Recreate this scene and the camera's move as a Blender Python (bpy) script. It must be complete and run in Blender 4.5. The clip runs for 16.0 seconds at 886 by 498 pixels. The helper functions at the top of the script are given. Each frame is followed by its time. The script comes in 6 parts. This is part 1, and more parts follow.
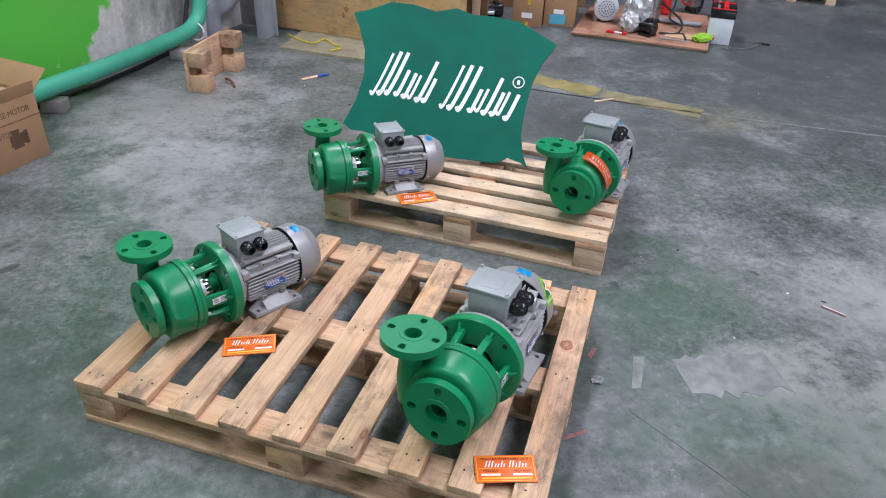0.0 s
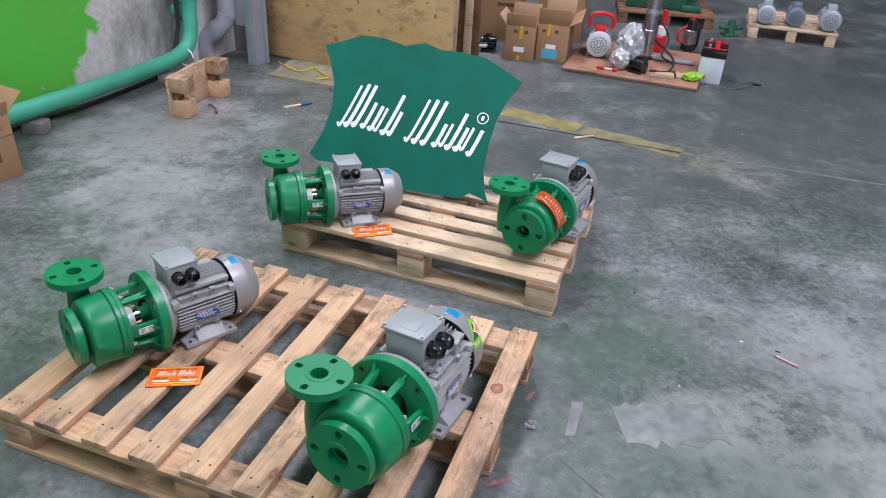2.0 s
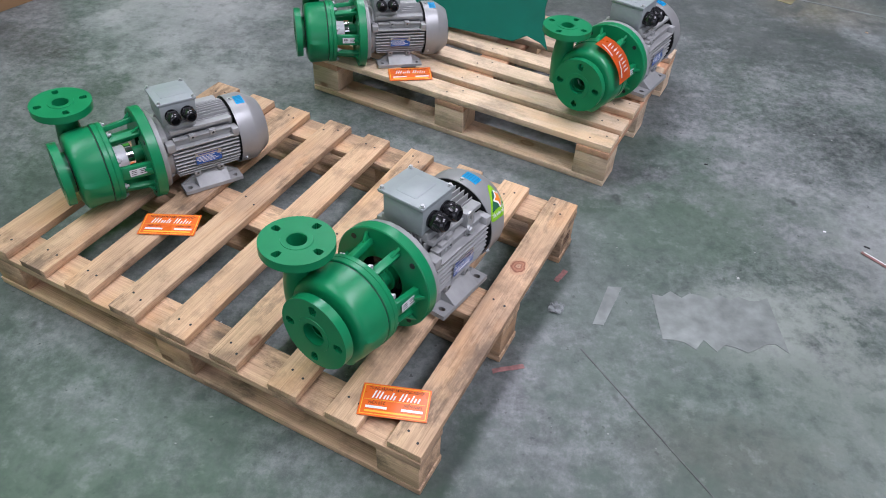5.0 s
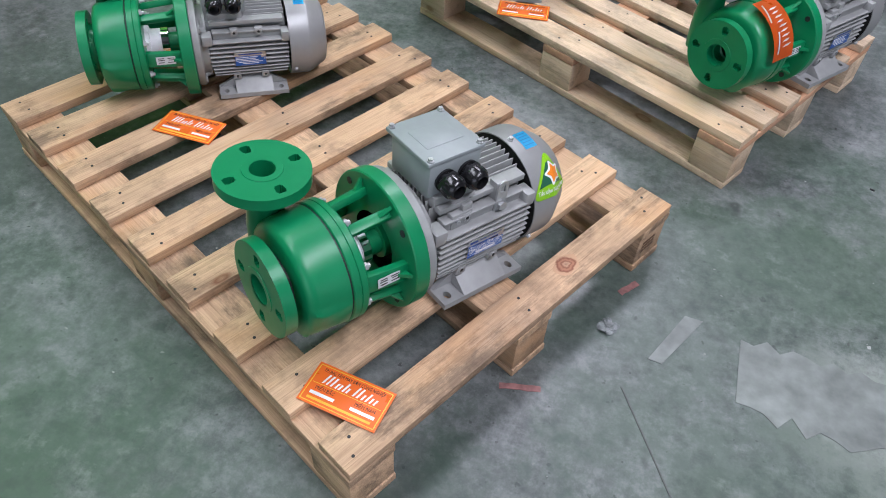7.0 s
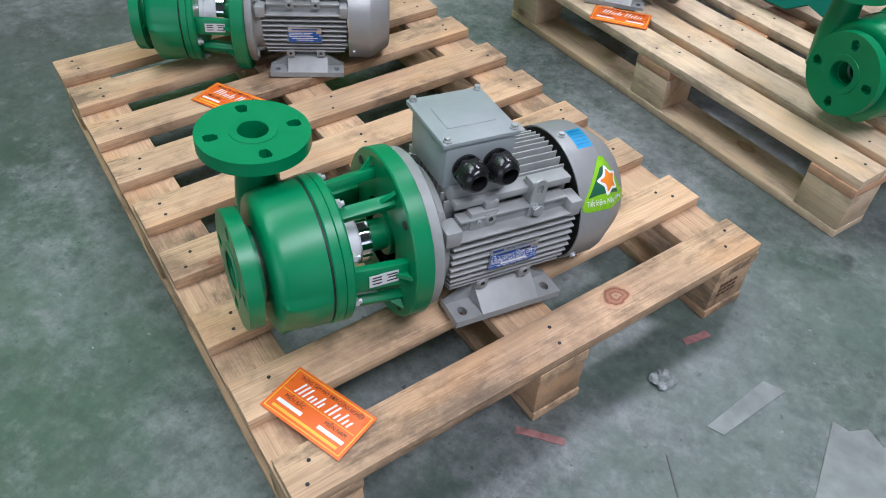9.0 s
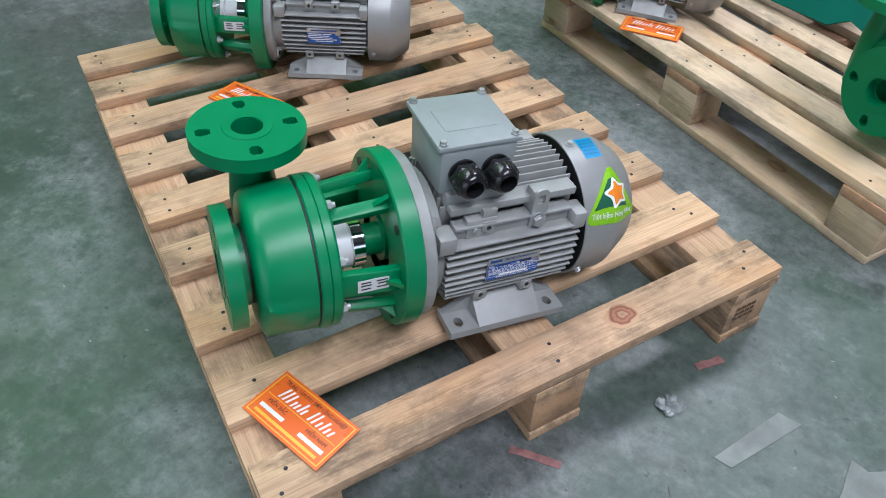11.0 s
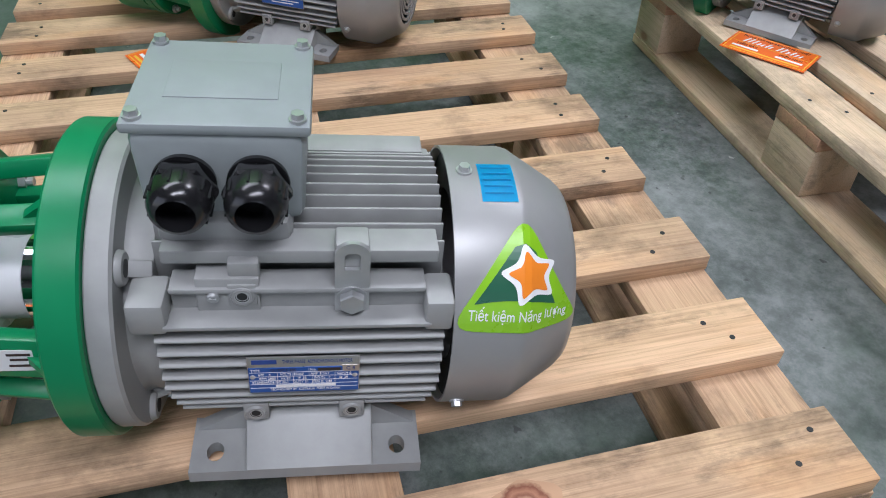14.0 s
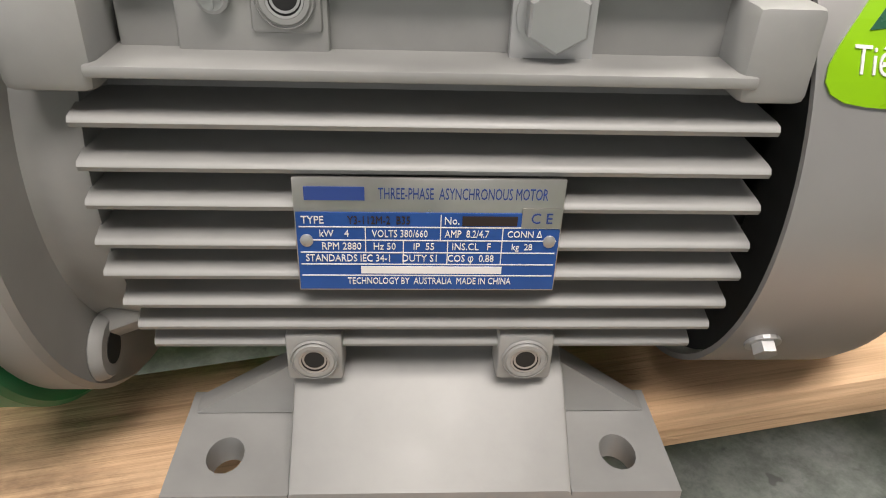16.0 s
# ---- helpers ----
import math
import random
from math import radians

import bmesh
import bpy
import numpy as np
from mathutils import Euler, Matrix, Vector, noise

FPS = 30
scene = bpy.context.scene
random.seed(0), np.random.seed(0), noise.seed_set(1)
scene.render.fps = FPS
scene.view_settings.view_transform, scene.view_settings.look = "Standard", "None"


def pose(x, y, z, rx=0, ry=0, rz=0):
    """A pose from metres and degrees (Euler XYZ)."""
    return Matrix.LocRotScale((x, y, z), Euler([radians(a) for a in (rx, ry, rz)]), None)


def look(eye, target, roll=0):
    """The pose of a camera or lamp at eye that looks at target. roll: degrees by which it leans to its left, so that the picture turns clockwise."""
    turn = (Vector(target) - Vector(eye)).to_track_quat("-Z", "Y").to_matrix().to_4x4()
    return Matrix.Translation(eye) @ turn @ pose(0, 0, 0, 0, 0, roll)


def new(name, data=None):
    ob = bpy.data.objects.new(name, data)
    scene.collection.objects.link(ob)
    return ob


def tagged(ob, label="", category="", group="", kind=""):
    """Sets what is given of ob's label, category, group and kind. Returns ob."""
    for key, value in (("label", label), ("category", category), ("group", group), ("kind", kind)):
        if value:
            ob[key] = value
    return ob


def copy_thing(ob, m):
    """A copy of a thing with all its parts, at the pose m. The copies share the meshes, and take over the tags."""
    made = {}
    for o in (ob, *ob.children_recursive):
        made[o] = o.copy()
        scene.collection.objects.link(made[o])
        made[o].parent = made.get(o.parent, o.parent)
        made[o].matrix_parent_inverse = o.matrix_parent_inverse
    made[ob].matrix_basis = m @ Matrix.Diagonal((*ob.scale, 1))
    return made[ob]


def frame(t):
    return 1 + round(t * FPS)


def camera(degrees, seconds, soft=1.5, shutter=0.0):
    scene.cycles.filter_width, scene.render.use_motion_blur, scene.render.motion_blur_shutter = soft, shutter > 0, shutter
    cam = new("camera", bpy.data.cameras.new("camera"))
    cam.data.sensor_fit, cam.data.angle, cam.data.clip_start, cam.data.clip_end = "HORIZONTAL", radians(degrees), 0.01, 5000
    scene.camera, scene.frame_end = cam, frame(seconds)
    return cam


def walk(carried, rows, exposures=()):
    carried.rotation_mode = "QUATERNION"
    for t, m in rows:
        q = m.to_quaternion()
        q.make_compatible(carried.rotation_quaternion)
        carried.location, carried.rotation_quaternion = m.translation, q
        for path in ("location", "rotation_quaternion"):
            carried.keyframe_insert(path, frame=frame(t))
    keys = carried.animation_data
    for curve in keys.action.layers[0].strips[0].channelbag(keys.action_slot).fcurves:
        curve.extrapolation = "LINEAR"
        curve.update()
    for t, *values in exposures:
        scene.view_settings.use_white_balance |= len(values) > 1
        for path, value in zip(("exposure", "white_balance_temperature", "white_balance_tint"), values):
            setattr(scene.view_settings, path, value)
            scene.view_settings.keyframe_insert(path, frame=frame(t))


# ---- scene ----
cam = camera(62.8, 16.0, soft=1.0)

PATH = [
    (0, (-0.109, 0.136, 1.402), (0.02, 1.811, 0.317), 2.2),
    (0.5, (-0.067, 0.154, 1.406), (0.059, 1.837, 0.334), 2.7),
    (1, (-0.007, 0.173, 1.415), (0.124, 1.87, 0.364), 3.1),
    (1.5, (0.037, 0.171, 1.419), (0.172, 1.876, 0.382), 3.3),
    (2, (0.118, 0.162, 1.429), (0.197, 1.876, 0.402), 3.2),
    (2.5, (0.198, 0.154, 1.432), (0.174, 1.87, 0.404), 2.9),
    (3, (0.247, 0.142, 1.423), (0.114, 1.838, 0.372), 1.9),
    (3.5, (0.292, 0.13, 1.414), (0.101, 1.789, 0.314), 0.9),
    (4, (0.317, 0.143, 1.399), (0.127, 1.75, 0.223), 0.5),
    (4.5, (0.309, 0.262, 1.367), (0.152, 1.798, 0.097), 1.1),
    (5, (0.285, 0.398, 1.317), (0.149, 1.846, -0.055), 2.4),
    (5.2, (0.287, 0.439, 1.3), (0.136, 1.863, -0.095), 2.6),
    (7.3, (0.483, 0.756, 1.086), (-0.085, 1.996, -0.377), 3.3),
    (7.5, (0.482, 0.789, 1.072), (-0.119, 2.022, -0.383), 3.3),
    (8, (0.472, 0.833, 1.054), (-0.196, 2.038, -0.396), 3.2),
    (8.5, (0.505, 0.851, 0.992), (-0.246, 2.045, -0.426), 2.3),
    (8.7, (0.523, 0.855, 0.955), (-0.251, 2.047, -0.452), 2.1),
    (10.8, (0.592, 0.909, 0.918), (-0.319, 2.021, -0.472), 1.1),
    (11, (0.578, 0.914, 0.915), (-0.326, 2.044, -0.466), 1.3),
    (11.5, (0.611, 0.945, 0.929), (-0.314, 2.07, -0.441), 1.9),
    (12, (0.668, 1.0, 0.941), (-0.272, 2.099, -0.442), 2.6),
    (12.5, (0.64, 1.112, 0.93), (-0.329, 2.175, -0.46), 3.2),
    (13, (0.623, 1.226, 0.91), (-0.398, 2.214, -0.497), 3.1),
    (13.5, (0.599, 1.351, 0.83), (-0.519, 2.247, -0.565), 1.6),
    (14, (0.546, 1.39, 0.64), (-0.685, 2.27, -0.667), 1.3),
    (14.5, (0.491, 1.403, 0.449), (-0.881, 2.319, -0.682), 0.8),
    (15, (0.432, 1.411, 0.372), (-1.027, 2.287, -0.679), -0.5),
    (15.5, (0.403, 1.413, 0.353), (-1.087, 2.259, -0.679), -1.9),
    (16, (0.387, 1.418, 0.347), (-1.109, 2.24, -0.694), -3.2),
]
EXPOSURES = [(0, -0.18, 6100, 24), (6, -0.32, 6150, 21), (11, -0.34, 5950, 13), (13.6, -0.4, 6000, 14), (14, -0.42, 6100, 16), (14.5, -0.4, 7600, 19), (15, -0.2, 6500, 14), (15.5, -0.04, 7400, 14), (16, 0.06, 7600, 15)]
walk(cam, [(t, look(eye, target, roll)) for t, eye, target, roll in PATH], EXPOSURES)

# ---- world and light ----
world = bpy.data.worlds.new("sky_world")
scene.world = world
world.use_nodes = True
wn = world.node_tree
sky = wn.nodes.new("ShaderNodeTexSky")
sky.sky_type, sky.sun_disc = "NISHITA", False
sky.sun_elevation, sky.sun_rotation = radians(55), radians(200)
wn.links.new(sky.outputs[0], wn.nodes["Background"].inputs[0])
wn.nodes["Background"].inputs[1].default_value = 0.12


def area(name, eye, target, w, h, watts, color):
    d = bpy.data.lights.new(name, "AREA")
    d.shape, d.size, d.size_y, d.energy, d.color = "RECTANGLE", w, h, watts, color
    ob = new(name, d)
    ob.matrix_world = look(eye, target)
    return ob


COOL = (0.94, 0.955, 1.0)
area("gate_daylight", (1.3, -5.9, 2.4), (0.9, 1.2, 0.8), 6.2, 4.4, 110, COOL)
# unseen lamp added to brighten the motor side; no side gate is known
area("side_gate_daylight", (9.2, -1.8, 1.9), (0.3, 1.9, 0.3), 4.2, 3.4, 50, COOL)
# overhead lamps, added and placed for their effect; no skylights are in view
area("skylight_side", (3.1, 0.9, 5.9), (3.1, 0.9, 0), 1.4, 4.6, 540, COOL)
area("skylight_wall_side", (-2.1, 1.6, 5.9), (-2.1, 1.6, 0), 1.2, 6.0, 340, COOL)
area("skylight_back", (-0.6, 6.3, 5.9), (-0.6, 6.3, 0), 2.4, 1.3, 520, COOL)


# ---- materials ----
def nodes_of(name):
    m = bpy.data.materials.new(name)
    m.use_nodes = True
    t = m.node_tree
    return m, t, t.nodes["Principled BSDF"]


def noise_tex(t, scale, detail=4, rough=0.55, stretch=(1, 1, 1), coord="Object", shift=True):
    tc = t.nodes.new("ShaderNodeTexCoord")
    mp = t.nodes.new("ShaderNodeMapping")
    mp.inputs["Scale"].default_value = stretch
    t.links.new(tc.outputs[coord], mp.inputs["Vector"])
    if shift:
        oi = t.nodes.new("ShaderNodeObjectInfo")
        mu = t.nodes.new("ShaderNodeMath")
        mu.operation = "MULTIPLY"
        mu.inputs[1].default_value = 37.0
        t.links.new(oi.outputs["Random"], mu.inputs[0])
        t.links.new(mu.outputs[0], mp.inputs["Location"])
    n = t.nodes.new("ShaderNodeTexNoise")
    n.inputs["Scale"].default_value, n.inputs["Detail"].default_value, n.inputs["Roughness"].default_value = scale, detail, rough
    t.links.new(mp.outputs[0], n.inputs["Vector"])
    return n


def ramp(t, src, stops):
    r = t.nodes.new("ShaderNodeValToRGB")
    e = r.color_ramp.elements
    while len(e) < len(stops):
        e.new(0.5)
    for el, (p, c) in zip(e, stops):
        el.position = p
        el.color = (*c, 1) if len(c) == 3 else c
    t.links.new(src, r.inputs[0])
    return r


def mix(t, fac, a, b, mode="MIX"):
    m = t.nodes.new("ShaderNodeMix")
    m.data_type, m.blend_type = "RGBA", mode
    for sock, v in ((m.inputs[0], fac), (m.inputs[6], a), (m.inputs[7], b)):
        if isinstance(v, bpy.types.NodeSocket):
            t.links.new(v, sock)
        elif isinstance(v, (int, float)):
            sock.default_value = v
        else:
            sock.default_value = (*v, 1)
    return m.outputs[2]


def bump(t, p, height, strength, dist):
    b = t.nodes.new("ShaderNodeBump")
    b.inputs["Strength"].default_value, b.inputs["Distance"].default_value = strength, dist
    t.links.new(height, b.inputs["Height"])
    t.links.new(b.outputs[0], p.inputs["Normal"])


def plain(name, color, rough=0.5, metal=0.0, spec=0.5, vary=0.12, scale=30, bumps=0.0, coat=0.0, grime=0.0):
    """Paint, plastic or metal with slight unevenness at two scales."""
    m, t, p = nodes_of(name)
    n = noise_tex(t, scale, 5)
    big = noise_tex(t, scale / 7, 3)
    lo = tuple(c * (1 - vary) for c in color)
    hi = tuple(min(1, c * (1 + vary)) for c in color)
    c = ramp(t, n.outputs["Fac"], [(0.3, lo), (0.7, hi)]).outputs[0]
    g = ramp(t, big.outputs["Fac"], [(0.42, (1, 1, 1)), (0.75, (1 - vary - grime,) * 3)]).outputs[0]
    t.links.new(mix(t, 1.0, c, g, "MULTIPLY"), p.inputs["Base Color"])
    r = ramp(t, n.outputs["Fac"], [(0.3, (rough * 0.85,) * 3), (0.7, (min(1, rough * 1.15),) * 3)])
    t.links.new(r.outputs[0], p.inputs["Roughness"])
    p.inputs["Metallic"].default_value = metal
    p.inputs["Coat Weight"].default_value = coat
    p.inputs["Specular IOR Level"].default_value = spec
    if bumps:
        bump(t, p, n.outputs["Fac"], bumps, 0.002)
    return m


def wood(name, light, dark, stain, knots=0.5, rough=0.7):
    """Sawn softwood, grain along the local x axis."""
    m, t, p = nodes_of(name)
    grain = noise_tex(t, 14, 6, 0.65, (0.35, 6, 6))
    warp = noise_tex(t, 3, 3, 0.5, (0.6, 3, 3))
    blot = noise_tex(t, 2.4, 4, 0.6, (1, 1.5, 1.5))
    fibre = noise_tex(t, 60, 3, 0.6, (0.15, 6, 6))
    half = tuple(0.55 * a + 0.45 * b for a, b in zip(light, dark))
    c = ramp(t, grain.outputs["Fac"], [(0.35, half), (0.58, light)]).outputs[0]
    c = mix(t, 0.35, c, ramp(t, warp.outputs["Fac"], [(0.35, dark), (0.65, light)]).outputs[0])
    c = mix(t, ramp(t, blot.outputs["Fac"], [(0.47, (0, 0, 0)), (0.68, (0.75,) * 3)]).outputs[0], c, stain)
    c = mix(t, 0.3, c, ramp(t, fibre.outputs["Fac"], [(0.35, dark), (0.6, light)]).outputs[0])
    smudge = noise_tex(t, 5.5, 7, 0.7, (1, 1.3, 1.3))
    c = mix(t, ramp(t, smudge.outputs["Fac"], [(0.5, (0, 0, 0)), (0.66, (0.6,) * 3)]).outputs[0], c, tuple(v * 0.42 for v in stain))
    streak = noise_tex(t, 26, 4, 0.7, (0.12, 3.5, 3.5))
    c = mix(t, ramp(t, streak.outputs["Fac"], [(0.58, (0, 0, 0)), (0.7, (0.4,) * 3)]).outputs[0], c, tuple(v * 0.6 for v in dark))
    weather = noise_tex(t, 3.6, 8, 0.72, (0.8, 2.2, 2.2))
    c = mix(t, ramp(t, weather.outputs["Fac"], [(0.54, (0, 0, 0)), (0.62, (0.65,) * 3)]).outputs[0], c, tuple(v * 0.6 for v in stain))
    warm = noise_tex(t, 4.5, 4, 0.6, (0.7, 2.0, 2.0))
    c = mix(t, ramp(t, warm.outputs["Fac"], [(0.52, (0, 0, 0)), (0.68, (0.5,) * 3)]).outputs[0], c, (light[0] * 0.95, light[1] * 0.78, light[2] * 0.6))
    # knots
    tc = t.nodes.new("ShaderNodeTexCoord")
    mp = t.nodes.new("ShaderNodeMapping")
    mp.inputs["Scale"].default_value = (2.2, 4.5, 4.5)
    oi = t.nodes.new("ShaderNodeObjectInfo")
    mu = t.nodes.new("ShaderNodeMath")
    mu.operation = "MULTIPLY"
    mu.inputs[1].default_value = 53.0
    t.links.new(oi.outputs["Random"], mu.inputs[0])
    t.links.new(mu.outputs[0], mp.inputs["Location"])
    t.links.new(tc.outputs["Object"], mp.inputs["Vector"])
    v = t.nodes.new("ShaderNodeTexVoronoi")
    v.inputs["Scale"].default_value = 1.4
    t.links.new(mp.outputs[0], v.inputs["Vector"])
    k = ramp(t, v.outputs["Distance"], [(0.0, (knots,) * 3), (0.02, (knots * 0.4,) * 3), (0.045, (knots * 0.45,) * 3), (0.062, (knots * 0.9,) * 3), (0.085, (knots * 0.15,) * 3), (0.13, (0, 0, 0))]).outputs[0]
    c = mix(t, k, c, (dark[0] * 0.5, dark[1] * 0.3, dark[2] * 0.24))
    pores = noise_tex(t, 130, 4, 0.7, (0.06, 4, 4))
    c = mix(t, 0.45, c, ramp(t, pores.outputs["Fac"], [(0.34, (0.55, 0.5, 0.44)), (0.5, (1, 1, 1))]).outputs[0], "MULTIPLY")
    hue = t.nodes.new("ShaderNodeHueSaturation")
    sc = t.nodes.new("ShaderNodeMapRange")
    sc.inputs["To Min"].default_value, sc.inputs["To Max"].default_value = 0.82, 1.15
    t.links.new(oi.outputs["Random"], sc.inputs["Value"])
    t.links.new(sc.outputs[0], hue.inputs["Value"])
    t.links.new(c, hue.inputs["Color"])
    t.links.new(hue.outputs[0], p.inputs["Base Color"])
    p.inputs["Roughness"].default_value = rough
    p.inputs["Specular IOR Level"].default_value = 0.25
    bump(t, p, grain.outputs["Fac"], 0.6, 0.003)
    return m


M = {}
M["green"] = plain("green_plastic", (0.001, 0.2, 0.074), 0.34, spec=0.42, vary=0.08, scale=18, bumps=0.06)
M["grey"] = plain("grey_paint", (0.33, 0.335, 0.325), 0.5, metal=0.12, vary=0.08, scale=45, bumps=0.1)
M["hood"] = plain("grey_hood_paint", (0.31, 0.31, 0.305), 0.42, metal=0.3, vary=0.05, scale=30)
M["lid"] = plain("grey_lid_paint", (0.27, 0.30, 0.30), 0.42, vary=0.05, scale=60, bumps=0.08)
M["black"] = plain("black_plastic", (0.012, 0.012, 0.013), 0.22, vary=0.2)
# also colours dark discs that stand in for shade inside openings
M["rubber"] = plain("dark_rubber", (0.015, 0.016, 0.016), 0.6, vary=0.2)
M["steel"] = plain("zinc_steel", (0.5, 0.51, 0.51), 0.42, metal=0.7, vary=0.1)
M["chrome"] = plain("chrome", (0.8, 0.8, 0.8), 0.08, metal=1.0, vary=0.03)
M["ceramic"] = plain("white_ceramic", (0.72, 0.72, 0.74), 0.3, vary=0.05)
M["plate_blue"] = plain("nameplate_blue", (0.02, 0.10, 0.38), 0.35, metal=0.3, vary=0.1, scale=80)
M["plate_metal"] = plain("nameplate_metal", (0.55, 0.54, 0.52), 0.32, metal=0.9, vary=0.08, scale=80)
M["white"] = plain("white_print", (0.8, 0.8, 0.8), 0.5, vary=0.06)
M["ink"] = plain("dark_ink", (0.03, 0.02, 0.02), 0.5, vary=0.1)
M["blue_print"] = plain("blue_ink", (0.02, 0.06, 0.25), 0.5, vary=0.1)
M["label"] = plain("silver_label", (0.6, 0.62, 0.62), 0.4, vary=0.05)
M["bluefilm"] = plain("blue_film", (0.01, 0.47, 0.82), 0.35, vary=0.08)
M["film_ink"] = plain("film_ink", (0.01, 0.30, 0.62), 0.4, vary=0.08)
M["lime"] = plain("lime_sticker", (0.24, 0.52, 0.012), 0.3, vary=0.05)
M["dkgreen"] = plain("dark_green_print", (0.02, 0.11, 0.06), 0.3, vary=0.05)
M["orange"] = plain("orange_print", (0.85, 0.24, 0.02), 0.3, vary=0.05)
M["card"] = plain("orange_card", (0.80, 0.145, 0.02), 0.3, vary=0.06, scale=14)
M["cardlow"] = plain("yellow_print", (0.85, 0.5, 0.05), 0.35, vary=0.05)
M["sign"] = plain("sign_green", (0.002, 0.13, 0.09), 0.6, spec=0.15, vary=0.1, scale=9, bumps=0.02, grime=0.12)
M["wood_a"] = wood("pallet_wood_worn", (0.70, 0.475, 0.295), (0.35, 0.205, 0.115), (0.175, 0.125, 0.09), 0.9)
M["wood_b"] = wood("pallet_wood_fresh", (0.76, 0.59, 0.41), (0.58, 0.41, 0.26), (0.5, 0.39, 0.29), 0.8)
M["wood_pink"] = wood("pallet_wood_pink", (0.62, 0.36, 0.22), (0.50, 0.27, 0.15), (0.5, 0.33, 0.22), 0.4)
M["wood_dark"] = wood("old_wood", (0.30, 0.17, 0.09), (0.17, 0.09, 0.045), (0.12, 0.08, 0.05), 0.5)
M["ply"] = wood("plywood", (0.72, 0.49, 0.24), (0.62, 0.38, 0.17), (0.6, 0.42, 0.24), 0.9)
M["kraft"] = plain("cardboard", (0.36, 0.215, 0.105), 0.8, vary=0.08, scale=12, bumps=0.05, grime=0.06)
M["kraft_in"] = plain("cardboard_inside", (0.47, 0.31, 0.175), 0.85, vary=0.07, scale=12)
M["print"] = plain("brown_print", (0.12, 0.065, 0.035), 0.8, vary=0.15)
M["tape"] = plain("yellow_tape", (0.68, 0.40, 0.02), 0.35, vary=0.1)
M["pvc"] = plain("green_pvc", (0.06, 0.42, 0.27), 0.4, vary=0.1, scale=8, grime=0.2)
M["pvc_grey"] = plain("grey_pvc", (0.33, 0.35, 0.38), 0.45, vary=0.1, scale=8, grime=0.2)
M["galv"] = plain("painted_sheet", (0.42, 0.46, 0.5), 0.45, metal=0.3, vary=0.1, scale=6, grime=0.1)
M["red"] = plain("red_plastic", (0.6, 0.02, 0.02), 0.35, vary=0.1)
M["battery"] = plain("grey_battery_case", (0.55, 0.60, 0.64), 0.5, vary=0.05)
M["clear"] = plain("crumpled_film", (0.45, 0.46, 0.47), 0.18, metal=0.1, vary=0.25, scale=60, bumps=0.6)
M["film_scrap"] = plain("thin_clear_film", (0.2, 0.22, 0.215), 0.15, vary=0.35, scale=90, bumps=0.6)
M["bag"] = plain("green_packet", (0.25, 0.5, 0.03), 0.3, vary=0.4, scale=60, bumps=0.4)
M["yellow_cord"] = plain("yellow_cord", (0.7, 0.55, 0.03), 0.6, vary=0.1)
M["steel_grey"] = plain("brushed_steel", (0.5, 0.5, 0.52), 0.3, metal=1.0, vary=0.1)
M["yellow_faint"] = plain("faint_yellow_paint", (0.21, 0.19, 0.10), 0.6, vary=0.4, scale=12, grime=0.3)
M["crack"] = plain("crack_dark", (0.11, 0.115, 0.11), 0.8, vary=0.3)
M["red_faint"] = plain("faint_red", (0.26, 0.12, 0.11), 0.6, vary=0.4, scale=60)
M["kerb_paint"] = plain("faded_sill", (0.33, 0.30, 0.20), 0.75, vary=0.3, scale=9, bumps=0.2, grime=0.3)
M["cyan"] = plain("cyan_label", (0.08, 0.42, 0.55), 0.5, vary=0.05)
M["board_red"] = wood("reddish_board", (0.40, 0.22, 0.14), (0.30, 0.15, 0.09), (0.25, 0.15, 0.1), 0.2)
M["plate_dim"] = plain("blue_grey_paint", (0.16, 0.2, 0.24), 0.45, vary=0.1)
M["roof"] = plain("roof_sheet", (0.16, 0.17, 0.18), 0.6, vary=0.1, scale=1)


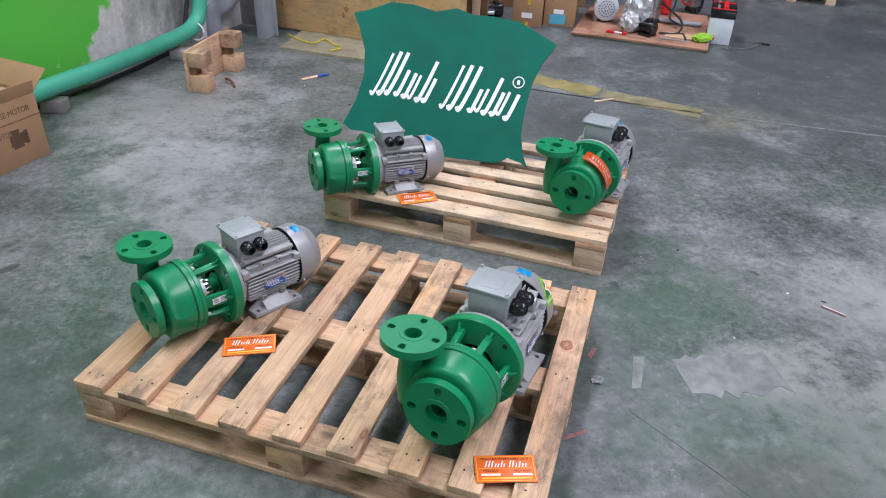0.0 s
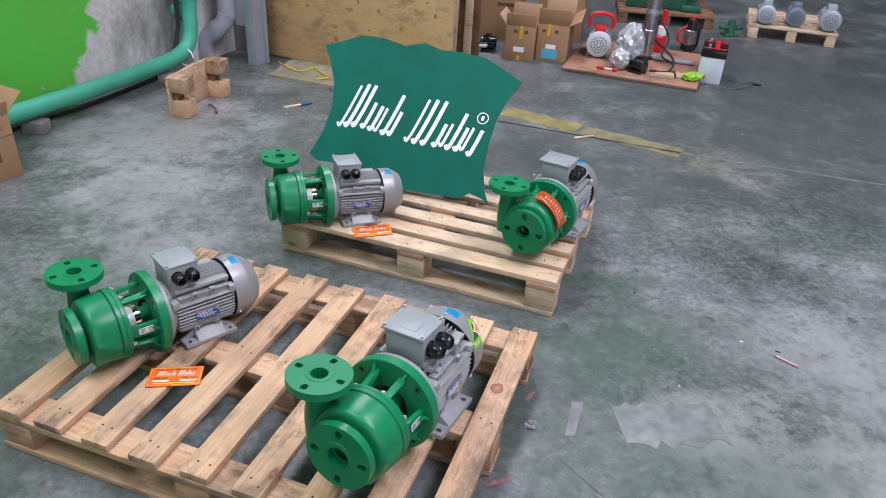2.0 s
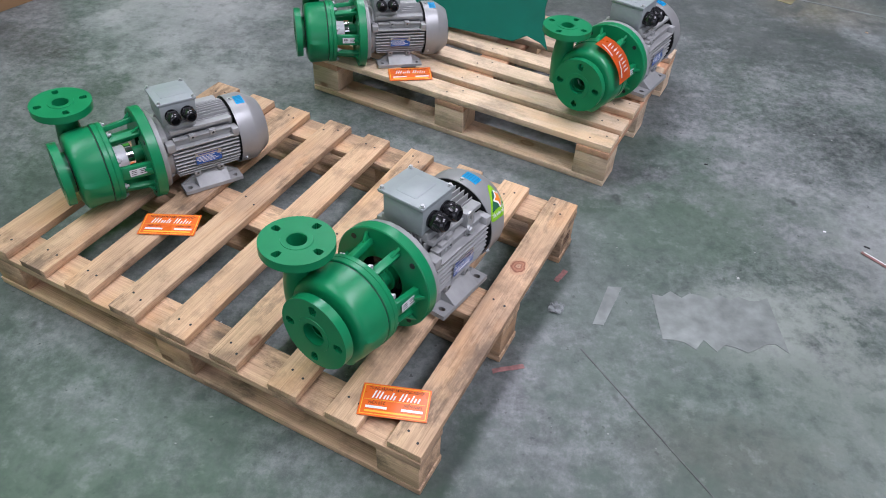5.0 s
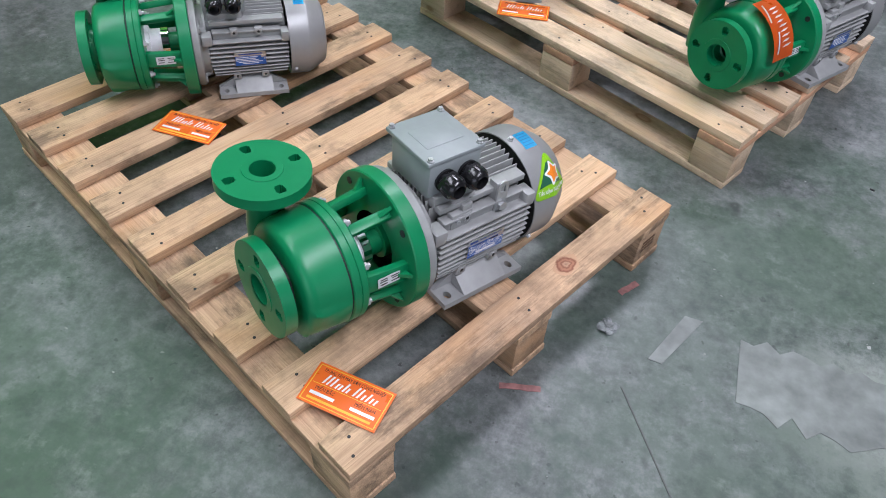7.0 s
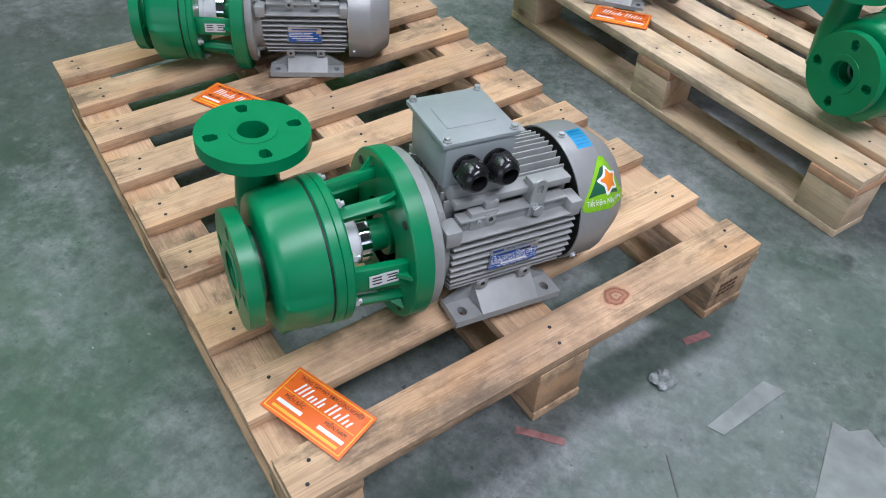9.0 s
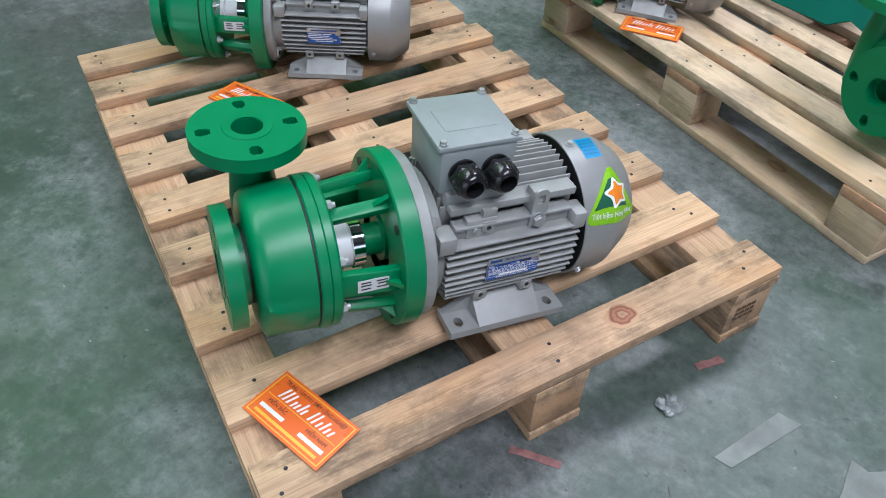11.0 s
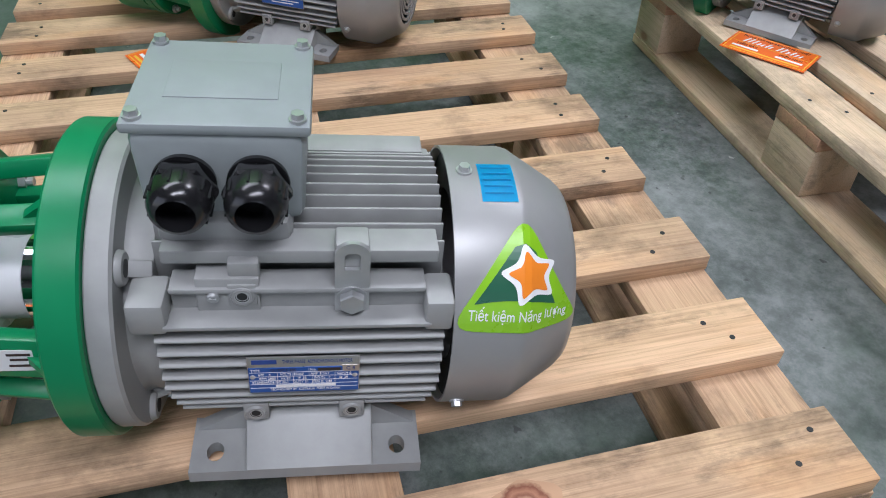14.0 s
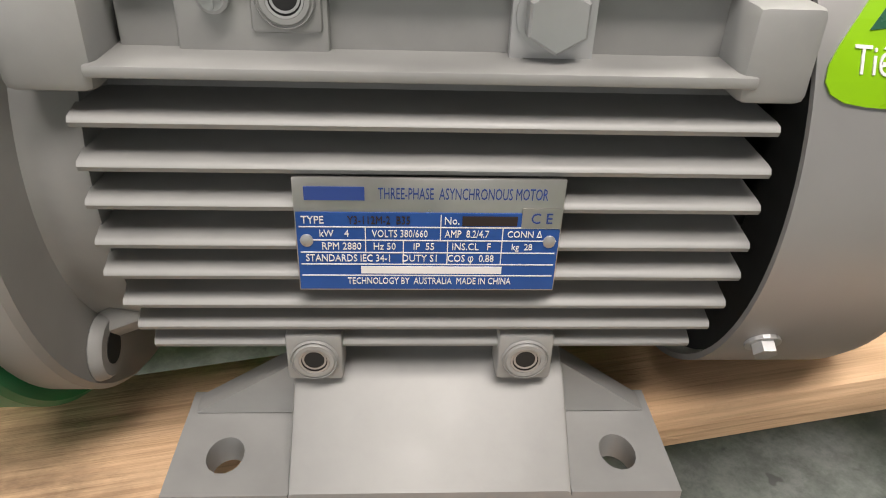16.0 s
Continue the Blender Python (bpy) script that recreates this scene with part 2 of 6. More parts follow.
# floor stains, pale patches and painted far-side shade: centre, half sizes, colour, strength
STAINS_AND_SHADE = [
    (0.95, 1.62, 0.24, 0.17, (0.33, 0.35, 0.32), 0.65), (1.25, 1.4, 0.4, 0.3, (0.30, 0.32, 0.29), 0.6), (1.5, 1.9, 0.4, 0.3, (0.27, 0.28, 0.265), 0.4), (0.83, 1.98, 0.28, 0.2, (0.055, 0.095, 0.06), 0.45), (1.0, 2.1, 0.35, 0.12, (0.05, 0.09, 0.055), 0.4),
    (0.75, 2.35, 0.3, 0.12, (0.05, 0.09, 0.06), 0.5), (-0.55, 0.95, 0.35, 0.2, (0.06, 0.11, 0.06), 0.5), (-0.9, 1.1, 0.3, 0.25, (0.03, 0.035, 0.035), 0.6), (-0.1, 0.85, 0.4, 0.15, (0.055, 0.10, 0.055), 0.55),
    (-1.0, 3.0, 0.45, 0.35, (0.36, 0.36, 0.36), 0.45), (-0.8, 2.5, 0.3, 0.2, (0.36, 0.37, 0.36), 0.5), (1.3, 3.2, 0.35, 0.3, (0.045, 0.06, 0.05), 0.5), (1.55, 3.5, 0.3, 0.2, (0.24, 0.2, 0.12), 0.4),
    # the two large dark ones at x 2.6 put the hall's dimness into colour
    (0.8, 1.25, 0.25, 0.12, (0.09, 0.06, 0.05), 0.45), (2.6, 5.0, 1.9, 1.6, (0.06, 0.068, 0.068), 0.8), (2.6, 3.7, 1.3, 0.9, (0.075, 0.085, 0.08), 0.65), (0.9, 3.4, 0.8, 0.5, (0.075, 0.085, 0.08), 0.5), (0.5, 1.0, 0.45, 0.3, (0.07, 0.085, 0.078), 0.6), (-1.2, 3.6, 0.5, 0.6, (0.40, 0.39, 0.38), 0.45),
    (-0.6, 0.95, 0.7, 0.45, (0.045, 0.082, 0.054), 0.55), (0.3, 0.85, 0.7, 0.4, (0.045, 0.08, 0.054), 0.55), (0.9, 1.3, 0.5, 0.4, (0.05, 0.085, 0.06), 0.5), (-1.15, 1.5, 0.45, 0.5, (0.045, 0.062, 0.052), 0.65), (0.55, 1.75, 0.3, 0.5, (0.05, 0.085, 0.06), 0.5),
]


def floor_material():
    """Worn green-grey concrete paint."""
    m, t, p = nodes_of("worn_painted_concrete")
    big = noise_tex(t, 0.55, 6, 0.6, shift=False)
    mid = noise_tex(t, 2.2, 6, 0.55, shift=False)
    fine = noise_tex(t, 38, 9, 0.78, shift=False)
    green = noise_tex(t, 1.7, 7, 0.62, (1, 1, 1), shift=False)
    green.inputs["Distortion"].default_value = 0.6
    c = ramp(t, mid.outputs["Fac"], [(0.36, (0.04, 0.055, 0.048)), (0.5, (0.095, 0.12, 0.108)), (0.66, (0.255, 0.28, 0.265))]).outputs[0]
    c = mix(t, ramp(t, big.outputs["Fac"], [(0.4, (0, 0, 0)), (0.62, (0.5,) * 3)]).outputs[0], c, (0.2, 0.2, 0.205))
    c = mix(t, ramp(t, green.outputs["Fac"], [(0.5, (0, 0, 0)), (0.6, (0.7,) * 3)]).outputs[0], c, (0.05, 0.088, 0.06))
    c = mix(t, 0.3, c, ramp(t, fine.outputs["Fac"], [(0.41, (0.025, 0.029, 0.03)), (0.6, (0.29, 0.295, 0.295))]).outputs[0])
    spots = noise_tex(t, 9, 3, 0.5, shift=False)
    c = mix(t, ramp(t, spots.outputs["Fac"], [(0.66, (0, 0, 0)), (0.72, (0.75,) * 3)]).outputs[0], c, (0.035, 0.038, 0.038))
    specks = noise_tex(t, 55, 2, 0.5, shift=False)
    c = mix(t, ramp(t, specks.outputs["Fac"], [(0.69, (0, 0, 0)), (0.72, (0.7,) * 3)]).outputs[0], c, (0.03, 0.034, 0.032))
    chips = noise_tex(t, 43, 2, 0.5, (1.0, 1.3, 1.0), shift=False)
    c = mix(t, ramp(t, chips.outputs["Fac"], [(0.75, (0, 0, 0)), (0.77, (0.8,) * 3)]).outputs[0], c, (0.42, 0.42, 0.40))
    cloud = noise_tex(t, 6.5, 12, 0.72, shift=False)
    c = mix(t, 0.8, c, ramp(t, cloud.outputs["Fac"], [(0.36, (0.62, 0.64, 0.63)), (0.5, (1, 1, 1)), (0.64, (1.0, 1.0, 1.0))]).outputs[0], "MULTIPLY")
    pale = noise_tex(t, 11, 10, 0.75, shift=False)
    c = mix(t, ramp(t, pale.outputs["Fac"], [(0.54, (0, 0, 0)), (0.66, (0.4,) * 3)]).outputs[0], c, (0.27, 0.285, 0.275))
    geo = t.nodes.new("ShaderNodeTexCoord")
    rag = noise_tex(t, 6, 9, 0.75, shift=False)
    for x, y, rx, ry, col, amount in STAINS_AND_SHADE:
        mp = t.nodes.new("ShaderNodeMapping")
        mp.vector_type = "POINT"
        mp.inputs["Location"].default_value = (-x / rx, -y / ry, 0)
        mp.inputs["Scale"].default_value = (1 / rx, 1 / ry, 0)
        t.links.new(geo.outputs["Object"], mp.inputs["Vector"])
        ln = t.nodes.new("ShaderNodeVectorMath")
        ln.operation = "LENGTH"
        t.links.new(mp.outputs[0], ln.inputs[0])
        ad = t.nodes.new("ShaderNodeMath")
        ad.operation = "MULTIPLY_ADD"
        ad.inputs[1].default_value = 3.2
        t.links.new(rag.outputs["Fac"], ad.inputs[0])
        t.links.new(ln.outputs["Value"], ad.inputs[2])
        f = ramp(t, ad.outputs[0], [(0.0, (amount,) * 3), (1.0, (amount,) * 3), (1.0, (amount,) * 3)])
        e = f.color_ramp.elements
        e[0].position, e[1].position, e[2].position = 0.0, 0.42, 0.56
        e[2].color = (0, 0, 0, 1)
        hf = t.nodes.new("ShaderNodeMath")
        hf.operation = "MULTIPLY"
        hf.inputs[1].default_value = 0.205
        t.links.new(ad.outputs[0], hf.inputs[0])
        t.links.new(hf.outputs[0], f.inputs[0])
        c = mix(t, f.outputs[0], c, col)
    scuff = noise_tex(t, 17, 8, 0.7, shift=False)
    c = mix(t, ramp(t, scuff.outputs["Fac"], [(0.52, (0, 0, 0)), (0.64, (0.42,) * 3)]).outputs[0], c, (0.035, 0.05, 0.042))
    c = mix(t, ramp(t, scuff.outputs["Fac"], [(0.33, (0.35,) * 3), (0.44, (0, 0, 0))]).outputs[0], c, (0.24, 0.26, 0.245))
    t.links.new(c, p.inputs["Base Color"])
    r = ramp(t, mid.outputs["Fac"], [(0.3, (0.32,) * 3), (0.7, (0.55,) * 3)])
    t.links.new(r.outputs[0], p.inputs["Roughness"])
    bump(t, p, fine.outputs["Fac"], 0.12, 0.002)
    return m


def wall_material():
    """Peeling bright green paint over grey plaster with dark mould."""
    m, t, p = nodes_of("peeling_green_wall")
    edge = noise_tex(t, 1.6, 7, 0.6, shift=False)
    mould = noise_tex(t, 2.2, 6, 0.65, (1, 1, 0.45), shift=False)
    fine = noise_tex(t, 30, 5, 0.65, shift=False)
    tc = t.nodes.new("ShaderNodeTexCoord")
    sp = t.nodes.new("ShaderNodeSeparateXYZ")
    t.links.new(tc.outputs["Object"], sp.inputs[0])
    ad = t.nodes.new("ShaderNodeMath")
    ad.operation = "MULTIPLY_ADD"
    ad.inputs[1].default_value = -0.42
    t.links.new(sp.outputs["X"], ad.inputs[0])
    t.links.new(edge.outputs["Fac"], ad.inputs[2])
    plaster = ramp(t, fine.outputs["Fac"], [(0.3, (0.45, 0.44, 0.41)), (0.7, (0.66, 0.64, 0.6))]).outputs[0]
    plaster = mix(t, ramp(t, mould.outputs["Fac"], [(0.5, (0, 0, 0)), (0.66, (0.8,) * 3)]).outputs[0], plaster, (0.075, 0.085, 0.06))
    paint = ramp(t, mould.outputs["Fac"], [(0.3, (0.07, 0.52, 0.04)), (0.75, (0.12, 0.42, 0.06))]).outputs[0]
    f = ramp(t, ad.outputs[0], [(0.4, (0, 0, 0)), (0.43, (1, 1, 1))]).outputs[0]
    t.links.new(mix(t, f, plaster, paint), p.inputs["Base Color"])
    p.inputs["Roughness"].default_value = 0.75
    bump(t, p, fine.outputs["Fac"], 0.3, 0.004)
    return m


def knot_material():
    """Red-brown rings round a dark heart, fading into the board at the rim."""
    m, t, p = nodes_of("knot_wood")
    tc = t.nodes.new("ShaderNodeTexCoord")
    wob = noise_tex(t, 70, 5, 0.6, shift=False)
    ln = t.nodes.new("ShaderNodeVectorMath")
    ln.operation = "LENGTH"
    t.links.new(tc.outputs["Object"], ln.inputs[0])
    ad = t.nodes.new("ShaderNodeMath")
    ad.operation = "MULTIPLY_ADD"
    ad.inputs[1].default_value = 38.0
    t.links.new(ln.outputs["Value"], ad.inputs[0])
    mu = t.nodes.new("ShaderNodeMath")
    mu.operation = "MULTIPLY"
    mu.inputs[1].default_value = 0.5
    t.links.new(wob.outputs["Fac"], mu.inputs[0])
    t.links.new(mu.outputs[0], ad.inputs[2])
    c = ramp(t, ad.outputs[0], [(0.2, (0.05, 0.035, 0.025)), (0.29, (0.36, 0.22, 0.14)), (0.45, (0.46, 0.27, 0.17)), (0.56, (0.24, 0.10, 0.06)), (0.7, (0.40, 0.19, 0.11)), (0.86, (0.22, 0.085, 0.05)), (1.0, (0.52, 0.32, 0.19))])
    t.links.new(c.outputs[0], p.inputs["Base Color"])
    p.inputs["Roughness"].default_value = 0.65
    p.inputs["Specular IOR Level"].default_value = 0.25
    bump(t, p, wob.outputs["Fac"], 0.3, 0.001)
    return m


M["knot"] = knot_material()
M["floor"] = floor_material()
M["wall_green"] = wall_material()
M["concrete"] = plain("bare_concrete", (0.3, 0.29, 0.27), 0.85, vary=0.25, scale=8, bumps=0.3, grime=0.3)
M["hall"] = plain("hall_wall", (0.12, 0.125, 0.125), 0.8, vary=0.15, scale=2, grime=0.2)
M["yellow_paint"] = plain("worn_yellow_paint", (0.25, 0.215, 0.075), 0.6, vary=0.35, scale=10, grime=0.2)
M["pale_paint"] = plain("pale_patch", (0.195, 0.213, 0.2), 0.5, vary=0.3, scale=22, grime=0.15)


# ---- mesh helpers ----
def part(name, bm, material, parent=None, label="", smooth=True, angle=35, at=None):
    me = bpy.data.meshes.new(name)
    bmesh.ops.recalc_face_normals(bm, faces=bm.faces[:])
    bm.to_mesh(me)
    bm.free()
    for mt in material if isinstance(material, (list, tuple)) else [material]:
        me.materials.append(M[mt])
    if smooth:
        me.polygons.foreach_set("use_smooth", [True] * len(me.polygons))
        me.set_sharp_from_angle(angle=radians(angle))
    ob = new(name, me)
    if parent:
        ob.parent = parent
    if at is not None:
        ob.matrix_basis = at
    if label:
        ob["label"] = label
    return ob


def root(name, m, label, category, group="", kind=""):
    ob = new(name)
    ob.matrix_basis = m
    return tagged(ob, label, category, group, kind)


def share(ob, parent, m, name=None):
    o = new(name or ob.name.split(".")[0], ob.data)
    o.parent, o.matrix_basis = parent, m
    if "label" in ob.keys():
        o["label"] = ob["label"]
    return o


def box(bm, c, s, bev=0.0, m=None):
    r = bmesh.ops.create_cube(bm, size=1.0, matrix=Matrix.Translation(c) @ Matrix.Diagonal((*s, 1)))
    vs = r["verts"]
    if bev:
        es = list({e for v in vs for e in v.link_edges})
        q = bmesh.ops.bevel(bm, geom=es, offset=bev, segments=2, affect="EDGES", profile=0.5, clamp_overlap=True)
        vs = list({v for f in q["faces"] for v in f.verts} | {v for v in vs if v.is_valid})
    if m is not None:
        bmesh.ops.transform(bm, matrix=m, verts=[v for v in vs if v.is_valid])
    return vs


def boxm(c, s, bev=0.0):
    bm = bmesh.new()
    box(bm, c, s, bev)
    return bm


def lathe(bm, prof, segs=48, m=None):
    """Revolve (x, r) pairs about the x axis; a pair with r = 0 closes the end."""
    rings = []
    m = m or Matrix()
    for x, r in prof:
        if r < 1e-6:
            rings.append([bm.verts.new(m @ Vector((x, 0, 0)))])
        else:
            rings.append([bm.verts.new(m @ Vector((x, r * math.cos(a), r * math.sin(a)))) for a in (2 * math.pi * k / segs for k in range(segs))])
    for a, b in zip(rings, rings[1:]):
        for k in range(segs):
            j = (k + 1) % segs
            if len(a) == 1 and len(b) > 1:
                bm.faces.new((a[0], b[j], b[k]))
            elif len(b) == 1 and len(a) > 1:
                bm.faces.new((a[k], a[j], b[0]))
            elif len(a) > 1:
                bm.faces.new((a[k], a[j], b[j], b[k]))
    return bm


def lathem(prof, segs=48, m=None):
    return lathe(bmesh.new(), prof, segs, m)


def axis_to(p, d):
    """A matrix whose x axis points along d, from p."""
    d = Vector(d).normalized()
    return Matrix.Translation(p) @ d.to_track_quat("X", "Z").to_matrix().to_4x4()


def cyl(bm, p, q, r0, r1=None, segs=20, bev=0.0):
    p, q = Vector(p), Vector(q)
    r1 = r0 if r1 is None else r1
    h = (q - p).length
    prof = [(0, 0), (0, r0 - bev), (bev, r0), (h - bev, r1), (h, r1 - bev), (h, 0)] if bev else [(0, 0), (0, r0), (h, r1), (h, 0)]
    return lathe(bm, prof, segs, axis_to(p, q - p))


def cylm(p, q, r0, r1=None, segs=20, bev=0.0):
    return cyl(bmesh.new(), p, q, r0, r1, segs, bev)


def tube(bm, pts, r, segs=12, radii=None):
    pts = [Vector(p) for p in pts]
    rings = []
    up = Vector((0, 0, 1))
    for i, p in enumerate(pts):
        d = (pts[min(i + 1, len(pts) - 1)] - pts[max(i - 1, 0)]).normalized()
        if abs(d.dot(up)) > 0.95:
            up = Vector((0.3, 1, 0)).normalized()
        a = d.cross(up).normalized()
        b = d.cross(a).normalized()
        up = -b
        rr = radii[i] if radii else r
        rings.append([bm.verts.new(p + rr * (math.cos(t) * a + math.sin(t) * b)) for t in (2 * math.pi * k / segs for k in range(segs))])
    for x, y in zip(rings, rings[1:]):
        for k in range(segs):
            j = (k + 1) % segs
            bm.faces.new((x[k], x[j], y[j], y[k]))
    bm.faces.new(rings[0])
    bm.faces.new(rings[-1])
    return bm


def curve_pts(ctrl, n=8):
    """Catmull-Rom through the control points."""
    c = [Vector(p) for p in ctrl]
    c = [2 * c[0] - c[1]] + c + [2 * c[-1] - c[-2]]
    out = []
    for i in range(1, len(c) - 2):
        for k in range(n):
            t = k / n
            a, b, d, e = c[i - 1], c[i], c[i + 1], c[i + 2]
            out.append(0.5 * ((2 * b) + (d - a) * t + (2 * a - 5 * b + 4 * d - e) * t * t + (3 * b - a - 3 * d + e) * t ** 3))
    out.append(c[-2])
    return out


def prism(bm, poly, depth, m=None):
    """A polygon in xy, from z = 0 to depth."""
    m = m or Matrix()
    lo = [bm.verts.new(m @ Vector((x, y, 0))) for x, y in poly]
    hi = [bm.verts.new(m @ Vector((x, y, depth))) for x, y in poly]
    bm.faces.new(lo[::-1])
    bm.faces.new(hi)
    for k in range(len(poly)):
        j = (k + 1) % len(poly)
        bm.faces.new((lo[k], lo[j], hi[j], hi[k]))
    return bm


def prismm(poly, depth, m=None):
    return prism(bmesh.new(), poly, depth, m)


def drilled_disc(bore, outer, thick, holes, r0, r1, half, phase, cols=180):
    """A flange in the plane x = 0 to thick, with radial slots that go through it."""
    bm = bmesh.new()
    radii = [bore, bore + 0.006, r0, r0 + 0.003, r1 - 0.003, r1, outer - 0.002, outer]
    grid = [[bm.verts.new((0, r * math.cos(2 * math.pi * k / cols), r * math.sin(2 * math.pi * k / cols))) for k in range(cols)] for r in radii]
    for i in range(len(radii) - 1):
        for k in range(cols):
            a = math.degrees(2 * math.pi * (k + 0.5) / cols)
            rm = (radii[i] + radii[i + 1]) / 2
            off = min(abs((a - phase - h * 360 / holes + 180) % 360 - 180) for h in range(holes))
            lim = math.degrees(half / rm) * (1.0 if i == 3 else 0.7)
            if i in (2, 3, 4) and off < lim:
                continue
            j = (k + 1) % cols
            bm.faces.new((grid[i][k], grid[i][j], grid[i + 1][j], grid[i + 1][k]))
    g = bmesh.ops.extrude_face_region(bm, geom=bm.faces[:])
    bmesh.ops.translate(bm, vec=(thick, 0, 0), verts=[v for v in g["geom"] if isinstance(v, bmesh.types.BMVert)])
    bmesh.ops.delete(bm, geom=[v for v in bm.verts if not v.link_faces], context="VERTS")
    return bm


def holed_plate(bm, x0, x1, y0, y1, z0, z1, cx, cy, rx, ry):
    """A rectangular pad with one oval hole."""
    out = []
    n = 6
    for (ax, ay), (bx, by) in zip([(x0, y0), (x1, y0), (x1, y1), (x0, y1)], [(x1, y0), (x1, y1), (x0, y1), (x0, y0)]):
        for k in range(n):
            out.append((ax + (bx - ax) * k / n, ay + (by - ay) * k / n))
    inn = []
    for x, y in out:
        a = math.atan2((y - cy) / ry, (x - cx) / rx)
        inn.append((cx + rx * math.cos(a), cy + ry * math.sin(a)))
    rings = [[bm.verts.new((x, y, z)) for x, y in ps] for ps, z in ((out, z0), (out, z1), (inn, z1), (inn, z0))]
    for a, b in zip(rings, rings[1:] + rings[:1]):
        for k in range(len(out)):
            j = (k + 1) % len(out)
            bm.faces.new((a[k], a[j], b[j], b[k]))
    return bm


def words(body, size, material, parent, m, depth=0.0004, squeeze=1.0):
    """Raised lettering in the built-in font, centred, in the xy plane of m."""
    cu = bpy.data.curves.new("lettering", "FONT")
    cu.body, cu.size, cu.extrude, cu.align_x, cu.align_y = body, size, depth, "CENTER", "CENTER"
    cu.resolution_u = 2
    tmp = new("lettering_source", cu)
    dg = bpy.context.evaluated_depsgraph_get()
    me = bpy.data.meshes.new_from_object(tmp.evaluated_get(dg))
    bpy.data.objects.remove(tmp)
    me.materials.clear()
    me.materials.append(M[material])
    ob = new("lettering", me)
    ob.parent = parent
    ob.matrix_basis = m @ Matrix.Diagonal((squeeze, 1, 1, 1))
    return ob


def bars(rows, material, parent, m, depth=0.0004, name="printed_bar"):
    """Plain bars (x, y, w, h) for writing that is not lettered."""
    if len(rows) < 4 and len(rows) > 1:
        return [bars([r], material, parent, m, depth, name) for r in rows]
    bm = bmesh.new()
    for x, y, w, h in rows:
        box(bm, (x, y, depth / 2), (w, h, depth))
    return part(name, bm, material, parent, smooth=False, at=m)


# ---- the hall ----
def structure(name, bm, material, label, smooth=False, at=None):
    return tagged(part(name, bm, material, smooth=smooth, at=at), label, name.split("_")[0], kind="structure")


ground = bmesh.new()
bmesh.ops.create_grid(ground, x_segments=8, y_segments=8, size=16)
structure("floor", ground, "floor", "worn green-grey painted concrete warehouse floor")
LEFT = pose(-1.666, 3.824, 0, 0, 0, 64.1)
structure("wall_left", boxm((-2.3, 0.16, 3.0), (11.0, 0.2, 6.0)), "wall_green", "peeling bright green wall with bare mouldy plaster", at=LEFT)
gate = bmesh.new()
box(gate, (2, -6.2, 5.45), (24, 0.2, 1.3))
box(gate, (-6.0, -6.2, 2.4), (8.3, 0.2, 4.8))
box(gate, (9.4, -6.2, 2.4), (9.9, 0.2, 4.8))
structure("wall_behind", gate, "hall", "grey hall wall around the open gate")
# out of view; the gap is assumed, left open behind the added side lamp
side = boxm((9.5, 3, 4.95), (0.2, 20, 2.1))
box(side, (9.5, -5.5, 1.95), (0.2, 3.0, 3.9))
box(side, (9.5, 6.7, 1.95), (0.2, 12.6, 3.9))
structure("wall_right", side, "hall", "dim grey hall wall, out of view, with a gap for the added side lamp")
structure("wall_far", boxm((2, 12.0, 3.0), (18, 0.2, 6.0)), "hall", "dim grey hall wall")
# unseen roof that blocks the sky, with gaps for the added overhead lamps
rf = bmesh.new()
for c, d in (((2, -4.75), (24, 6.5)), ((-6.5, 2.1), (7.3, 7.2)), ((0.45, 2.1), (3.7, 7.2)), ((8.98, 2.1), (10.24, 7.2)), ((-5.9, 6.35), (8.2, 1.3)), ((7.7, 6.35), (12.6, 1.3)), ((2, 10), (24, 6))):
    box(rf, (*c, 6.1), (*d, 0.1))
structure("ceiling", rf, "roof", "grey sheet roof, out of view, with open strips for the added overhead lamps")


# ---- pallets ----
def board(name, length, width, thick, material, parent, m, bev=0.0015):
    bm = boxm((0, 0, 0), (length, width, thick), bev)
    for v in bm.verts:
        v.co.y += 0.0025 * noise.noise(Vector((v.co.x * 3, length, width * 40)))
    return part(name, bm, material, parent, at=m)


def nails(parent, spots, z):
    src = None
    for x, y in spots:
        m = pose(x, y, z)
        if src is None:
            src = part("nail", cylm((0, 0, -0.004), (0, 0, 0.0006), 0.0028, segs=8), "rubber", parent, at=m)
        else:
            share(src, parent, m)


